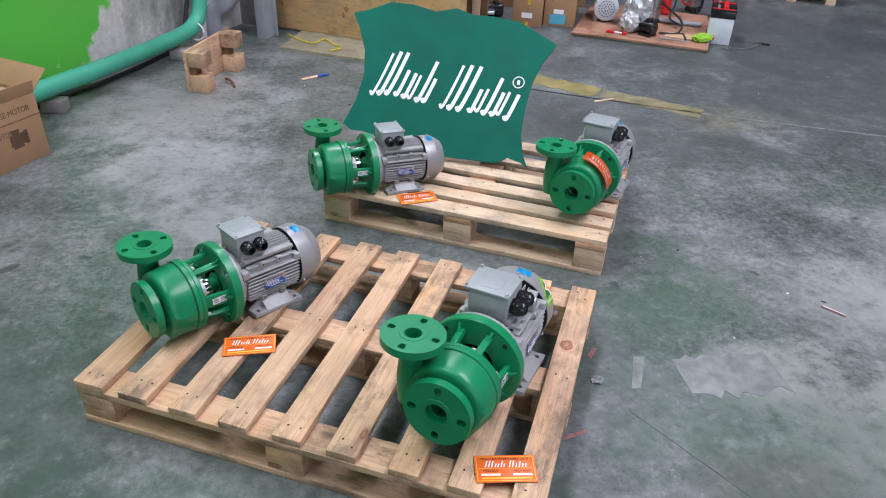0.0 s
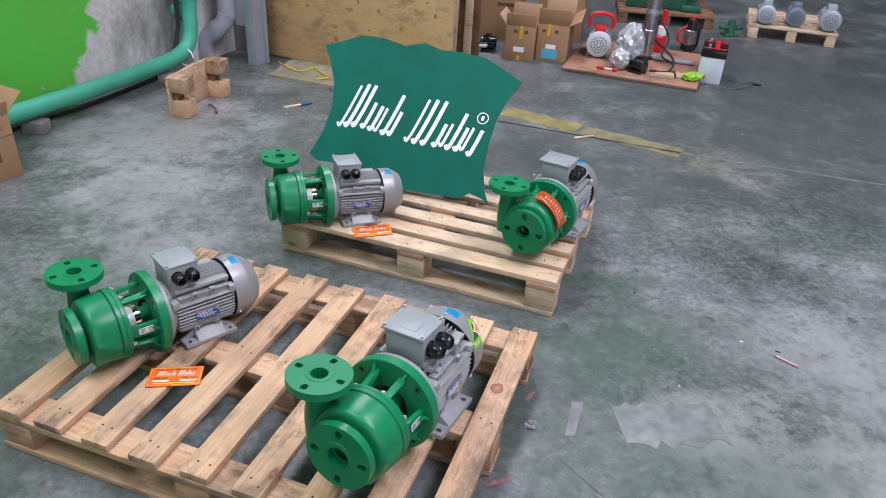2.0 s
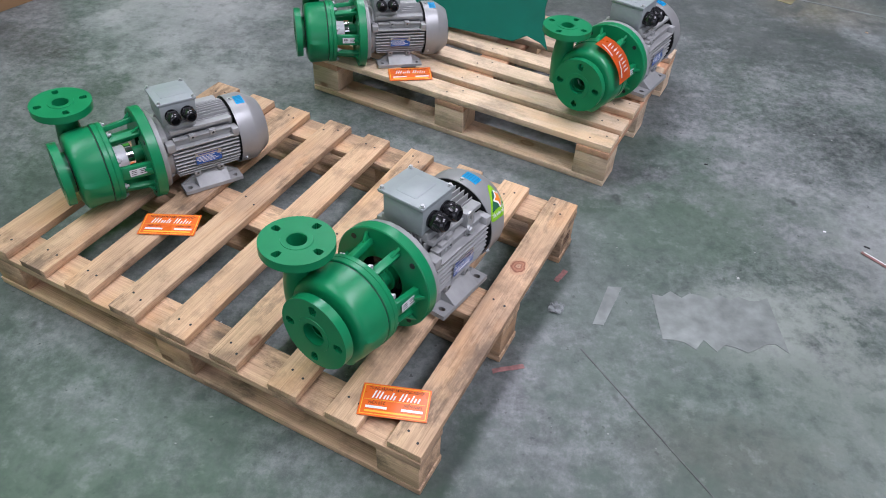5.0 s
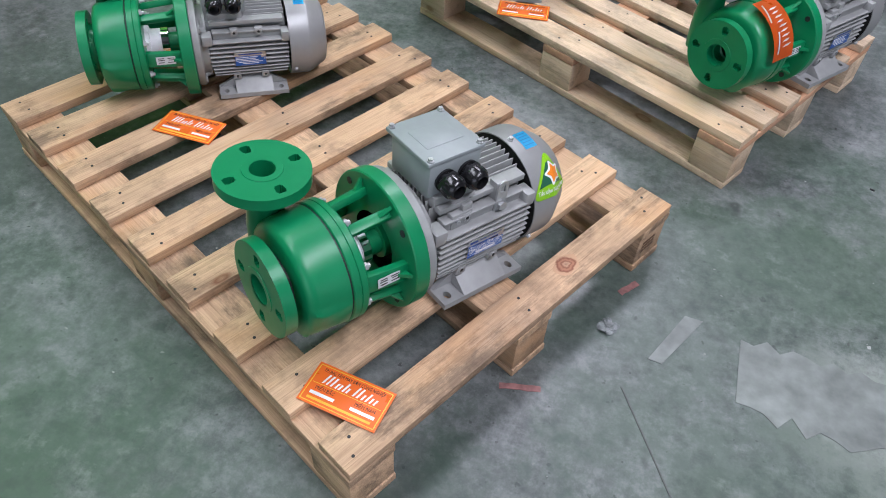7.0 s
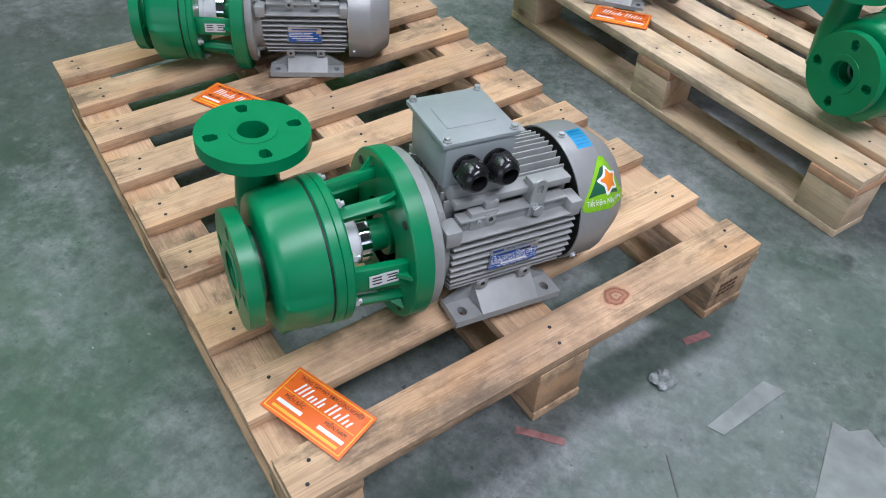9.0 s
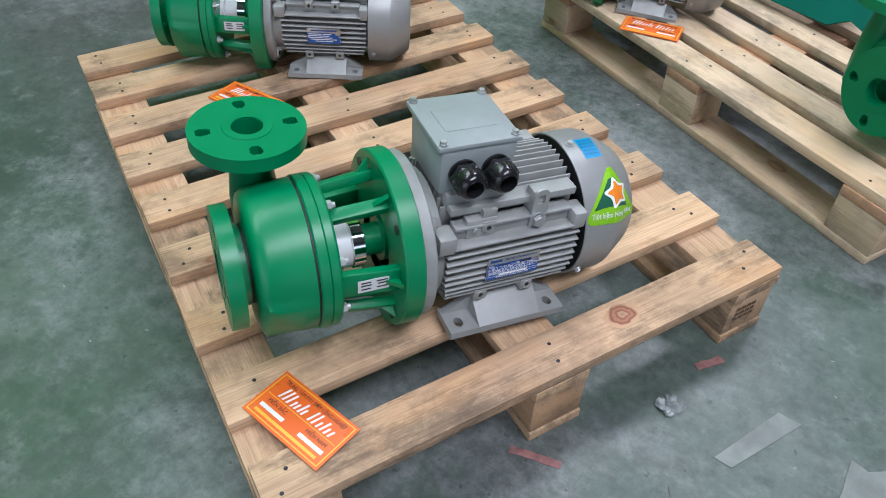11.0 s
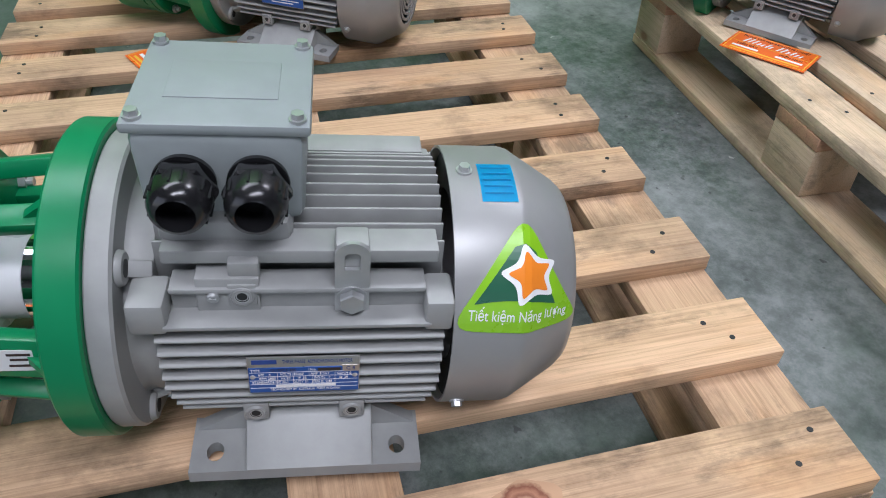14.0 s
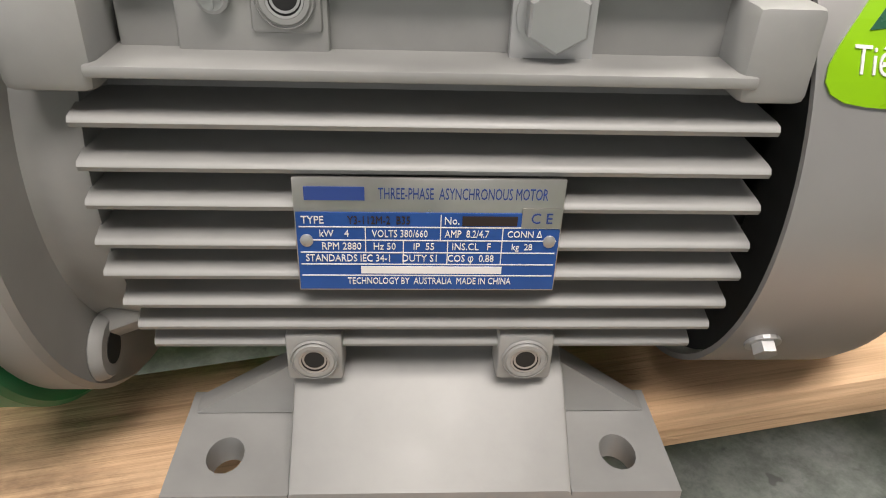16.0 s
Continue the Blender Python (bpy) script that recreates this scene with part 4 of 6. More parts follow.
        T("Y3-112M-2  B35", -0.0145, 0.0052, 0.0034, "ink", 0.8)
        T("No.", 0.0065, 0.0052, 0.0032)
        bars([(0.0175, 0.0052, 0.016, 0.0028)], "ink", plate, Matrix.Translation((0, 0, 0.0014)), 0.0003)
        T("kW    4", -0.0275, 0.0012, 0.003)
        T("VOLTS 380/660", -0.0085, 0.0012, 0.0031, "white", 0.8)
        T("AMP  8.2/4.7", 0.011, 0.0012, 0.0031, "white", 0.8)
        T("CONN \u0394", 0.028, 0.0012, 0.0028)
        T("RPM 2880", -0.0255, -0.0027, 0.0031, "white", 0.9)
        T("Hz 50", -0.013, -0.0027, 0.003)
        T("IP  55", -0.0015, -0.0027, 0.003)
        T("INS.CL   F", 0.0125, -0.0027, 0.003)
        T("kg  28", 0.0275, -0.0027, 0.0028)
        T("STANDARDS IEC 34-1", -0.0235, -0.0064, 0.0031, "white", 0.85)
        T("DUTY S1", -0.0025, -0.0064, 0.0031, "white", 0.9)
        T("COS \u03c6  0.88", 0.0125, -0.0064, 0.0031, "white", 0.85)
        bars([(0.001, -0.0101, 0.042, 0.0022)], "white", plate, Matrix.Translation((0, 0, 0.0014)), 0.0003, "maker_bar")
        T("TECHNOLOGY BY  AUSTRALIA  MADE IN CHINA", 0.0005, -0.0137, 0.003, "white", 0.75)
        lines = [(0, yy, 0.075, 0.0003) for yy in (0.0032, -0.0008, -0.0046, -0.0083, -0.0119)]
        lines += [(0.0033, 0.005, 0.0003, 0.004), (-0.0185, 0.0012, 0.0003, 0.004), (0.0033, 0.0012, 0.0003, 0.004), (0.0215, -0.0008, 0.0003, 0.008), (-0.0185, -0.0027, 0.0003, 0.0037), (-0.0075, -0.0045, 0.0003, 0.0074), (0.0055, -0.0045, 0.0003, 0.0074), (0.0215, -0.0064, 0.0003, 0.0037)]
        bars(lines, "white", plate, Matrix.Translation((0, 0, 0.0014)), 0.0002, "ruled_line")
    else:
        bars([(-0.02, 0.0045, 0.03, 0.0016), (0.008, 0.0045, 0.02, 0.0016), (-0.012, 0.0005, 0.05, 0.0014), (-0.008, -0.0035, 0.055, 0.0014), (0, -0.0075, 0.06, 0.0014), (0, -0.0115, 0.04, 0.0014)], "white", plate, Matrix.Translation((0, 0, 0.0014)), 0.0002)
        bars([(0, 0.0125, 0.06, 0.003)], "blue_print", plate, Matrix.Translation((0, 0, 0.001)), 0.0002, "title_bar")
    for dx in (-0.0355, 0.0355):
        part("rivet", lathem([(0, 0.0021), (0.0008, 0.0018), (0.0012, 0.0009), (0.0013, 0)], 14, pose(dx, -0.001, 0.001, 0, -90, 0)), "steel", plate)
    # lifting eye
    if eye:
        poly = [(-0.0115, -0.03), (0.0115, -0.03)] + [(0.0115 * math.cos(a), 0.02 + 0.0115 * math.sin(a)) for a in (math.pi * i / 12 for i in range(13))]
        outer = poly
        bm = bmesh.new()
        rings = []
        for z in (0, 0.0035):
            rings.append(([bm.verts.new((px, py, z)) for px, py in outer], [bm.verts.new((max(-0.0052, min(0.0052, px * 0.5)), 0.0165 + max(-0.0075, min(0.0065, (py - 0.0165) * 0.5)), z)) for px, py in outer]))
        n = len(outer)
        for kx in range(n):
            j = (kx + 1) % n
            (o0, i0), (o1, i1) = rings
            bm.faces.new((o0[kx], o0[j], i0[j], i0[kx]))
            bm.faces.new((o1[kx], i1[kx], i1[j], o1[j]))
            bm.faces.new((o0[kx], o1[kx], o1[j], o0[j]))
            bm.faces.new((i0[kx], i0[j], i1[j], i1[kx]))
        em = ax @ Matrix(((1, 0, 0, 0.04), (0, 0, -1, -0.0795), (0, 1, 0, 0.0695), (0, 0, 0, 1)))
        ey = part("lifting_eye", bm, "steel", base, "zinc-plated lifting eye with a hexagon bolt", at=em)
        hb = cylm((0, -0.016, 0.003), (0, -0.016, 0.0045), 0.0105, segs=24)
        cyl(hb, (0, -0.016, 0.0045), (0, -0.016, 0.011), 0.0092, segs=6, bev=0.0008)
        part("hex_bolt", hb, "steel", ey, smooth=False)
        part("eye_seat", boxm((0.04, -0.069, 0.0705), (0.022, 0.02, 0.052), 0.002), "grey", base, at=ax)
    # film label and sticker on the cowl
    def on_cowl(s, a, r=0.1043):
        return (s, -r * math.cos(a), r * math.sin(a))
    fb = bmesh.new()
    g = [[fb.verts.new(on_cowl(0.132 + 0.0052 * i, radians(71 + 3.6 * j))) for j in range(7)] for i in range(6)]
    for i in range(5):
        for j in range(6):
            fb.faces.new((g[i][j], g[i + 1][j], g[i + 1][j + 1], g[i][j + 1]))
    bmesh.ops.solidify(fb, geom=fb.faces[:], thickness=0.0004)
    film = part("film_label", fb, "bluefilm", cowl, "bright blue film label")
    for j in range(5):
        pb = bmesh.new()
        rows_ = [[pb.verts.new(on_cowl(0.1345 + 0.0052 * i, radians(74.5 + 3.6 * j + w), 0.10475)) for w in (0, 0.9)] for i in range(5)]
        for p0, p1 in zip(rows_, rows_[1:]):
            pb.faces.new((p0[0], p1[0], p1[1], p0[1]))
        bmesh.ops.solidify(pb, geom=pb.faces[:], thickness=0.0002)
        part("printed_bar", pb, "film_ink", film)
    if sticker:
        def bend(ob):
            """Lays a flat print (u along the axis, v round the cowl) on the cowl's surface."""
            bm = bmesh.new()
            bm.from_mesh(ob.data)
            bmesh.ops.transform(bm, matrix=ob.matrix_basis, verts=bm.verts[:])
            for k in range(-8, 9):
                bmesh.ops.bisect_plane(bm, geom=bm.verts[:] + bm.edges[:] + bm.faces[:], plane_co=(0, 0.0055 * k, 0), plane_no=(0, 1, 0))
            for u in (-0.02, 0.002, 0.0075, 0.025):
                bmesh.ops.bisect_plane(bm, geom=bm.verts[:] + bm.edges[:] + bm.faces[:], plane_co=(u, 0, 0), plane_no=(1, 0, 0))
            for v in bm.verts:
                x, a, z = 0.156 + v.co.x, radians(41) + v.co.y / 0.1045, v.co.z
                r = 0.1043 if x < 0.158 else 0.1043 - (x - 0.158) * 0.27 if x < 0.1635 else 0.1028 - (x - 0.1635) * 0.616
                v.co = (x, -(r + z) * math.cos(a), (r + z) * math.sin(a))
            bm.to_mesh(ob.data)
            bm.free()
            ob.matrix_basis = Matrix()
            return ob

        def rounded(pts, r, n=5):
            out = []
            for i, p in enumerate(pts):
                p, a, b = Vector(p), Vector(pts[i - 1]), Vector(pts[(i + 1) % len(pts)])
                u, w = (a - p).normalized(), (b - p).normalized()
                for q in range(n + 1):
                    f = q / n
                    out.append(p + u * r * (1 - f) ** 2 + w * r * f ** 2)
            return [(q.x, q.y) for q in out]
        st = bend(part("energy_sticker", prismm(rounded([(-0.051, -0.0385), (0.053, -0.0445), (0.005, 0.0455)], 0.019), 0.0006), "lime", base, "lime green triangular energy-saving sticker with an orange star", smooth=False))
        st.matrix_basis = ax
        under = [(-0.033 + 0.062 * q / 8, -0.0195 + 0.004 * math.sin(math.pi * q / 8) - 0.004 * q / 8) for q in range(9)]
        bend(part("dark_triangle", prismm(under + [(0.012, 0.017), (0.004, 0.0225), (-0.004, 0.02)], 0.0003, Matrix.Translation((0, 0, 0.0006))), "dkgreen", st, smooth=False))

        def star(r, q, rot):
            return [((r if i % 2 == 0 else r * q) * math.cos(radians(90 + rot + 36 * i)) + 0.008, (r if i % 2 == 0 else r * q) * math.sin(radians(90 + rot + 36 * i)) + 0.0) for i in range(10)]
        bend(part("star_border", prismm(rounded(star(0.0245, 0.56, 13), 0.0045, 3), 0.0003, Matrix.Translation((0, 0, 0.0009))), "white", st, smooth=False))
        bend(part("star", prismm(rounded(star(0.0187, 0.5, 13), 0.0035, 3), 0.0003, Matrix.Translation((0, 0, 0.0012))), "orange", st, smooth=False))
        bend(words("Ti\u1ebft ki\u1ec7m N\u0103ng l\u01b0\u1ee3ng", 0.0112, "white", st, Matrix.Translation((0.001, -0.0295, 0.0009)) @ pose(0, 0, 0, 0, 0, -3), 0.0002, 0.74))
    return base


pump(0.139, 1.541, 62.0, 0.987, 4.6, 0.0045, 1.045, "green plastic centrifugal pump with grey motor, lifting eye and lime sticker", eye=True, sticker=True)
pump(-0.502, 1.856, 41, 0.85, 2.5, 0.0, 1.17, "green plastic centrifugal pump with grey finned motor on the worn pallet", two_lugs=True)
pump(-0.105, 2.552, 20, 0.8, 2.5, 0.0, 1.2, "green plastic centrifugal pump with grey finned motor beside the sign", two_lugs=True)
pump(0.637, 2.527, 61.0, 0.985, 2.9, 0.003, 1.0, "green plastic centrifugal pump with an orange card on its casing")


# ---- sign ----
def sign():
    Uv, Wv = Vector((0.9287, -0.3707, 0)), Vector((0.2166, 0.5426, 0.8116))
    Nv = Uv.cross(Wv)
    m = Matrix(((Uv.x, Wv.x, Nv.x, 0.387), (Uv.y, Wv.y, Nv.y, 2.602), (Uv.z, Wv.z, Nv.z, 0.152), (0, 0, 0, 1)))
    r = root("sign_board", m, "dark green hide-shaped sign board leaning with white script strokes", "sign")
    ctrl = [(-0.841, 0.53), (-0.771, 0.553), (-0.69, 0.593), (-0.594, 0.595), (-0.492, 0.577), (-0.409, 0.6), (-0.338, 0.582), (-0.261, 0.585), (-0.152, 0.578), (-0.077, 0.547),
            (0.015, 0.505), (-0.026, 0.426), (-0.048, 0.344), (-0.055, 0.242), (-0.05, 0.142), (-0.023, 0.059), (0.002, 0.017), (-0.029, 0.033), (-0.083, 0.044), (-0.123, 0.016),
            (-0.366, 0.004), (-0.605, 0.018), (-0.644, 0.046), (-0.694, 0.052), (-0.744, 0.049), (-0.783, 0.069), (-0.749, 0.171), (-0.738, 0.28), (-0.758, 0.384), (-0.803, 0.473)]
    part("panel", prismm(ctrl, 0.006, Matrix.Translation((0, 0, -0.006))), "sign", r, smooth=False)

    def stroke(pts, w):
        bm = bmesh.new()
        tube(bm, curve_pts([(x, y, 0) for x, y in pts], 5), w, 8)
        for v in bm.verts:
            v.co.z = max(0.0002, min(0.0012, 0.0007 + v.co.z * 0.08))
        part("script_stroke", bm, "white", r)
    # two words as plain slanted strokes in the sizes of the lettering
    rows = [(-0.684, 0.209, 0.176, 0.0057), (-0.653, 0.214, 0.182, 0.0081), (-0.621, 0.219, 0.177, 0.0081), (-0.581, 0.219, 0.107, 0.0076), (-0.548, 0.214, 0.103, 0.0076), (-0.525, 0.214, 0.098, 0.0057), (-0.49, 0.209, 0.167, 0.0076), (-0.462, 0.209, 0.098, 0.0076), (-0.383, 0.199, 0.177, 0.0057), (-0.35, 0.199, 0.182, 0.0081), (-0.313, 0.199, 0.182, 0.0081), (-0.266, 0.199, 0.093, 0.0076), (-0.24, 0.204, 0.093, 0.0057), (-0.21, 0.199, 0.148, 0.0076), (-0.177, 0.199, 0.093, 0.0076), (-0.154, 0.204, 0.093, 0.0057), (-0.12, 0.19, 0.103, 0.0076)]
    for x, y, h, w in rows:
        stroke([(x - 0.012, y + 0.012), (x, y), (x + h * 0.14, y + h * 0.4), (x + h * 0.30, y + h)], w)
    part("mark_ring", lathem([(0.0, 0.0195), (0.0012, 0.0195), (0.0012, 0.0235), (0.0, 0.0235)], 32, pose(-0.101, 0.340, 0.0002, 0, -90, 0)), "white", r)
    part("mark_dot", boxm((-0.101, 0.340, 0.0008), (0.011, 0.018, 0.0008)), "white", r)
    # rear prop
    part("prop", boxm((-0.4, 0.15, -0.03), (0.04, 0.3, 0.03), 0.002), "wood_dark", r)
    return r


sign()


# ---- cards ----
def card(m, rich=False):
    c = root("advertising_card", m, "orange printed advertising card lying flat", "card", "orange cards")
    part("sheet", boxm((0, 0, 0.0008), (0.135, 0.074, 0.0012), 0.0003), "card", c, smooth=False)
    z = 0.0014
    part("border_line", prismm([(-0.064, -0.0335), (0.064, -0.0335), (0.064, 0.0335), (-0.064, 0.0335)], 0.0003, Matrix.Translation((0, 0, z))), "cardlow", c, smooth=False)
    part("field", prismm([(-0.0625, -0.032), (0.0625, -0.032), (0.0625, 0.032), (-0.0625, 0.032)], 0.0003, Matrix.Translation((0, 0, z + 0.0002))), "card", c, smooth=False)
    k = z + 0.0006
    part("divider", boxm((0, 0.0, k), (0.12, 0.0009, 0.0003)), "cardlow", c, smooth=False)
    words("TRUNG T\u00c2M M\u00c1Y B\u01a0M C\u00d4NG NGHI\u1ec6P", 0.0085, "ink", c, Matrix.Translation((0, 0.0255, k)), 0.0002, 0.72)
    words("MI\u1ec0N B\u1eaeC", 0.0085, "ink", c, Matrix.Translation((-0.034, -0.0075, k)), 0.0002, 0.85)
    words("MI\u1ec0N NAM", 0.0085, "ink", c, Matrix.Translation((0.036, -0.0075, k)), 0.0002, 0.85)
    bars([(-0.034, -0.017, 0.042, 0.0055), (0.036, -0.017, 0.042, 0.0055)], "white", c, Matrix.Translation((0, 0, z + 0.0005)), 0.0003, "number_bar")
    bars([(0, -0.0265, 0.11, 0.004)], "cardlow", c, Matrix.Translation((0, 0, z + 0.0005)), 0.0003, "footer_bar")
    for x, h in ((-0.041, 0.018), (-0.034, 0.018), (-0.027, 0.017), (-0.019, 0.01), (-0.013, 0.01), (-0.006, 0.017), (-0.0, 0.01), (0.012, 0.018), (0.019, 0.018), (0.027, 0.01), (0.034, 0.016), (0.041, 0.01), (0.048, 0.01)):
        part("script_stroke", prismm([(x - 0.0022, 0), (x + 0.0008, 0), (x + 0.0008 + h * 0.3, h), (x - 0.0022 + h * 0.3, h)], 0.0003, Matrix.Translation((-0.003, 0.003, k))), "white", c, smooth=False)
    return c


CT = 0.1385
first = card(pose(0.129, 1.2, CT - 0.001, 0, 0, -0.5))
copy_thing(first, pose(-0.494, 1.626, CT - 0.001, 0, 0, 6))
copy_thing(first, pose(-0.033, 2.426, CT, 0, 0, 14))


def draped_card():
    """The card bent round the casing of the pump on the pale pallet."""
    pm = pose(0.637, 2.527, 0.1375 + 0.11, 0, 2.9, 61.0)
    c = root("advertising_card", pm, "orange printed card bent over the green casing", "card", "orange cards")

    def wrap(name, s0, s1, a0, a1, r, mt, n=10):
        bm = bmesh.new()
        g = []
        for i in range(2):
            row = []
            for j in range(n + 1):
                a = radians(a0 + (a1 - a0) * j / n)
                sx = (s0, s1)[i] + 0.012 * (j / n - 0.5)
                row.append(bm.verts.new((sx, -r * math.cos(a), r * math.sin(a))))
            g.append(row)
        for j in range(n):
            bm.faces.new((g[0][j], g[1][j], g[1][j + 1], g[0][j + 1]))
        bmesh.ops.solidify(bm, geom=bm.faces[:], thickness=0.0006)
        return part(name, bm, mt, c)
    wrap("sheet", -0.292, -0.222, 12, 88, 0.1065, "card")
    for k in range(9):
        wrap("script_stroke", -0.262, -0.242 - 0.004 * (k % 2), 26 + k * 5.6, 28.2 + k * 5.6, 0.1078, "white", 2)
    wrap("number_bar", -0.28, -0.275, 20, 44, 0.1078, "white", 4)
    wrap("number_bar", -0.28, -0.275, 56, 80, 0.1078, "white", 4)


draped_card()


# ---- floor marks ----
def mark(name, pts, mt, label, h=0.0012):
    return tagged(part(name, prismm(pts, h, Matrix.Translation((0, 0, 0.0003))), mt, smooth=False), label, "floor mark", kind="structure")


def ragged(p, q, w, n=14, seed=1):
    """A strip from p to q with uneven edges."""
    rnd = random.Random(seed)
    p, q = Vector(p), Vector(q)
    d = (q - p).normalized()
    o = Vector((-d.y, d.x))
    a = [p + (q - p) * (i / n) + o * w * (0.5 + rnd.uniform(-0.12, 0.1)) for i in range(n + 1)]
    b = [p + (q - p) * (i / n) - o * w * (0.5 + rnd.uniform(-0.12, 0.1)) for i in range(n, -1, -1)]
    return [(v.x, v.y) for v in a + b]


mark("painted_line", ragged((0.610, 4.100), (0.990, 3.860), 0.15, seed=3), "yellow_paint", "worn yellow painted floor line")
mark("painted_line", ragged((1.010, 3.850), (1.470, 3.580), 0.13, seed=4), "yellow_faint", "almost worn-off yellow floor line")
mark("floor_joint", ragged((0.550, 3.930), (1.424, 3.591), 0.011, 20, 5), "rubber", "dark joint in the concrete floor")
mark("floor_joint", ragged((1.424, 3.591), (3.215, 2.994), 0.012, 20, 6), "pale_paint", "pale joint in the concrete floor")
mark("pale_patch", [(0.542, 1.582), (0.568, 1.582), (0.619, 1.716), (0.584, 1.714)], "pale_paint", "pale rectangular tape mark on the floor")
mark("pale_patch", ragged((0.700, 1.628), (0.989, 1.654), 0.17, 12, 7), "pale_paint", "pale worn repair patch on the floor")
mark("crack", ragged((0.513, 1.501), (0.808, 1.109), 0.0025, 16, 8), "crack", "thin crack in the concrete floor")
mark("crack", ragged((0.808, 1.109), (1.061, 0.929), 0.002, 12, 9), "crack", "thin crack in the concrete floor")
mark("crack", ragged((-1.484, 0.941), (-0.764, 0.875), 0.003, 16, 10), "crack", "thin crack in the concrete floor")
mark("red_streak", ragged((0.313, 1.407), (0.383, 1.432), 0.012, 6, 11), "red_faint", "faint red paint streak on the floor")
mark("red_streak", ragged((0.453, 1.713), (0.477, 1.756), 0.014, 6, 12), "red_faint", "faint red paint streak on the floor")


def litter():
    st = root("plastic_strip", pose(1.3, 1.92, 0.001, 0, 0, -45), "small torn red plastic strip on the floor", "strip")
    part("strip", boxm((0, 0, 0.0015), (0.078, 0.011, 0.0015), 0.0005), "red_faint", st)
    part("pale_edge", boxm((0, 0.004, 0.0026), (0.07, 0.002, 0.0008)), "white", st)
    fw = bmesh.new()
    rnd = random.Random(4)
    bmesh.ops.create_icosphere(fw, subdivisions=3, radius=0.017)
    for v in fw.verts:
        v.co *= 0.6 + 0.8 * rnd.random()
        v.co.z = max(0, v.co.z * 0.3 + 0.003)
    tagged(part("film_scrap", fw, "film_scrap", angle=10, at=pose(0.455, 1.62, 0.0005)), "crumpled clear plastic film scrap on the floor", "scrap")
    for i in range(26):
        x, y = rnd.uniform(-1.5, 2.0), rnd.uniform(0.8, 4.0)
        if -0.95 < x < 0.65 and 1.0 < y < 2.95:
            continue
        tagged(part("chip", boxm((0, 0, 0.0012), (rnd.uniform(0.006, 0.016), 0.005, 0.002), 0.0005), rnd.choice(["white", "rubber", "wood_a"]), at=pose(x, y, 0, 0, 0, rnd.uniform(0, 180))), "tiny chip of debris on the floor", "debris", "floor litter")
    stick = root("paint_stick", pose(-0.563, 4.038, 0.001, 0, 0, 35), "small wooden stick with a blue tip", "stick")
    part("stick", boxm((-0.02, 0, 0.004), (0.1, 0.02, 0.006), 0.001), "wood_b", stick)
    part("tip", boxm((0.06, 0, 0.004), (0.07, 0.03, 0.005), 0.001), "plate_blue", stick)
    tagged(part("splinter", boxm((0, 0, 0.004), (0.12, 0.014, 0.006), 0.001), "wood_b", at=pose(0.994, 3.74, 0, 0, 0, 20)), "pale wood splinter on the floor", "splinter")


litter()


def settle(since, pivot, to, size, turn):
    """Moves the top-level things made after the set since: size and turn about pivot, then to its new place."""
    g = pose(to[0], to[1], 0, 0, 0, turn) @ Matrix.Diagonal((size, size, size, 1)) @ Matrix.Translation((-pivot[0], -pivot[1], 0))
    for ob in list(scene.objects):
        if ob.name not in since and ob.parent is None:
            ob.matrix_basis = g @ ob.matrix_basis


def made():
    return {ob.name for ob in scene.objects}


# ---- corner by the green wall ----
corner_since = made()
structure("wall_back", boxm((0.2, 0.35, 3.0), (1.9, 0.2, 6.0)), "concrete", "bare dark concrete wall in the corner", at=pose(-1.9, 5.75, 0, 0, 0, -27))
kerb = prismm([(-0.92, 5.06), (-0.364, 4.793), (0.55, 4.345), (0.72, 4.66), (-0.78, 5.5)], 0.02)
structure("kerb", kerb, "kerb_paint", "pale worn concrete sill with faded yellow paint")


def grey_pipe():
    p = root("waste_pipe", pose(0, 0, 0), "grey plastic waste pipe with an elbow from the floor", "pipe")
    part("pipe", tube(bmesh.new(), curve_pts([(-1.42, 5.40, 0.0), (-1.42, 5.40, 0.09), (-1.40, 5.40, 0.16), (-1.33, 5.40, 0.225), (-1.27, 5.40, 0.28), (-1.24, 5.40, 0.36), (-1.235, 5.40, 0.6), (-1.235, 5.40, 3.0)], 8), 0.062, 24), "pvc_grey", p)
    part("collar", tube(bmesh.new(), [(-1.345, 5.40, 0.21), (-1.30, 5.40, 0.255)], 0.068, 24), "pvc_grey", p)
    part("collar", tube(bmesh.new(), [(-1.42, 5.40, 0.0), (-1.42, 5.40, 0.06)], 0.068, 24), "pvc_grey", p)


grey_pipe()


def steel_post():
    p = root("steel_post", pose(-1.07, 5.32, 0, 0, 0, -27), "grey painted steel channel post at the doorway", "post")
    part("front_flange", boxm((0, 0, 1.6), (0.075, 0.008, 3.2), 0.002), "galv", p)
    part("web", boxm((0.033, 0.055, 1.6), (0.008, 0.1, 3.2), 0.002), "galv", p)
    part("rear_flange", boxm((0.03, 0.11, 1.6), (0.075, 0.008, 3.2), 0.002), "galv", p)
    part("sheet", boxm((-0.085, 0.02, 1.72), (0.1, 0.006, 2.9), 0.002), "galv", p)


steel_post()


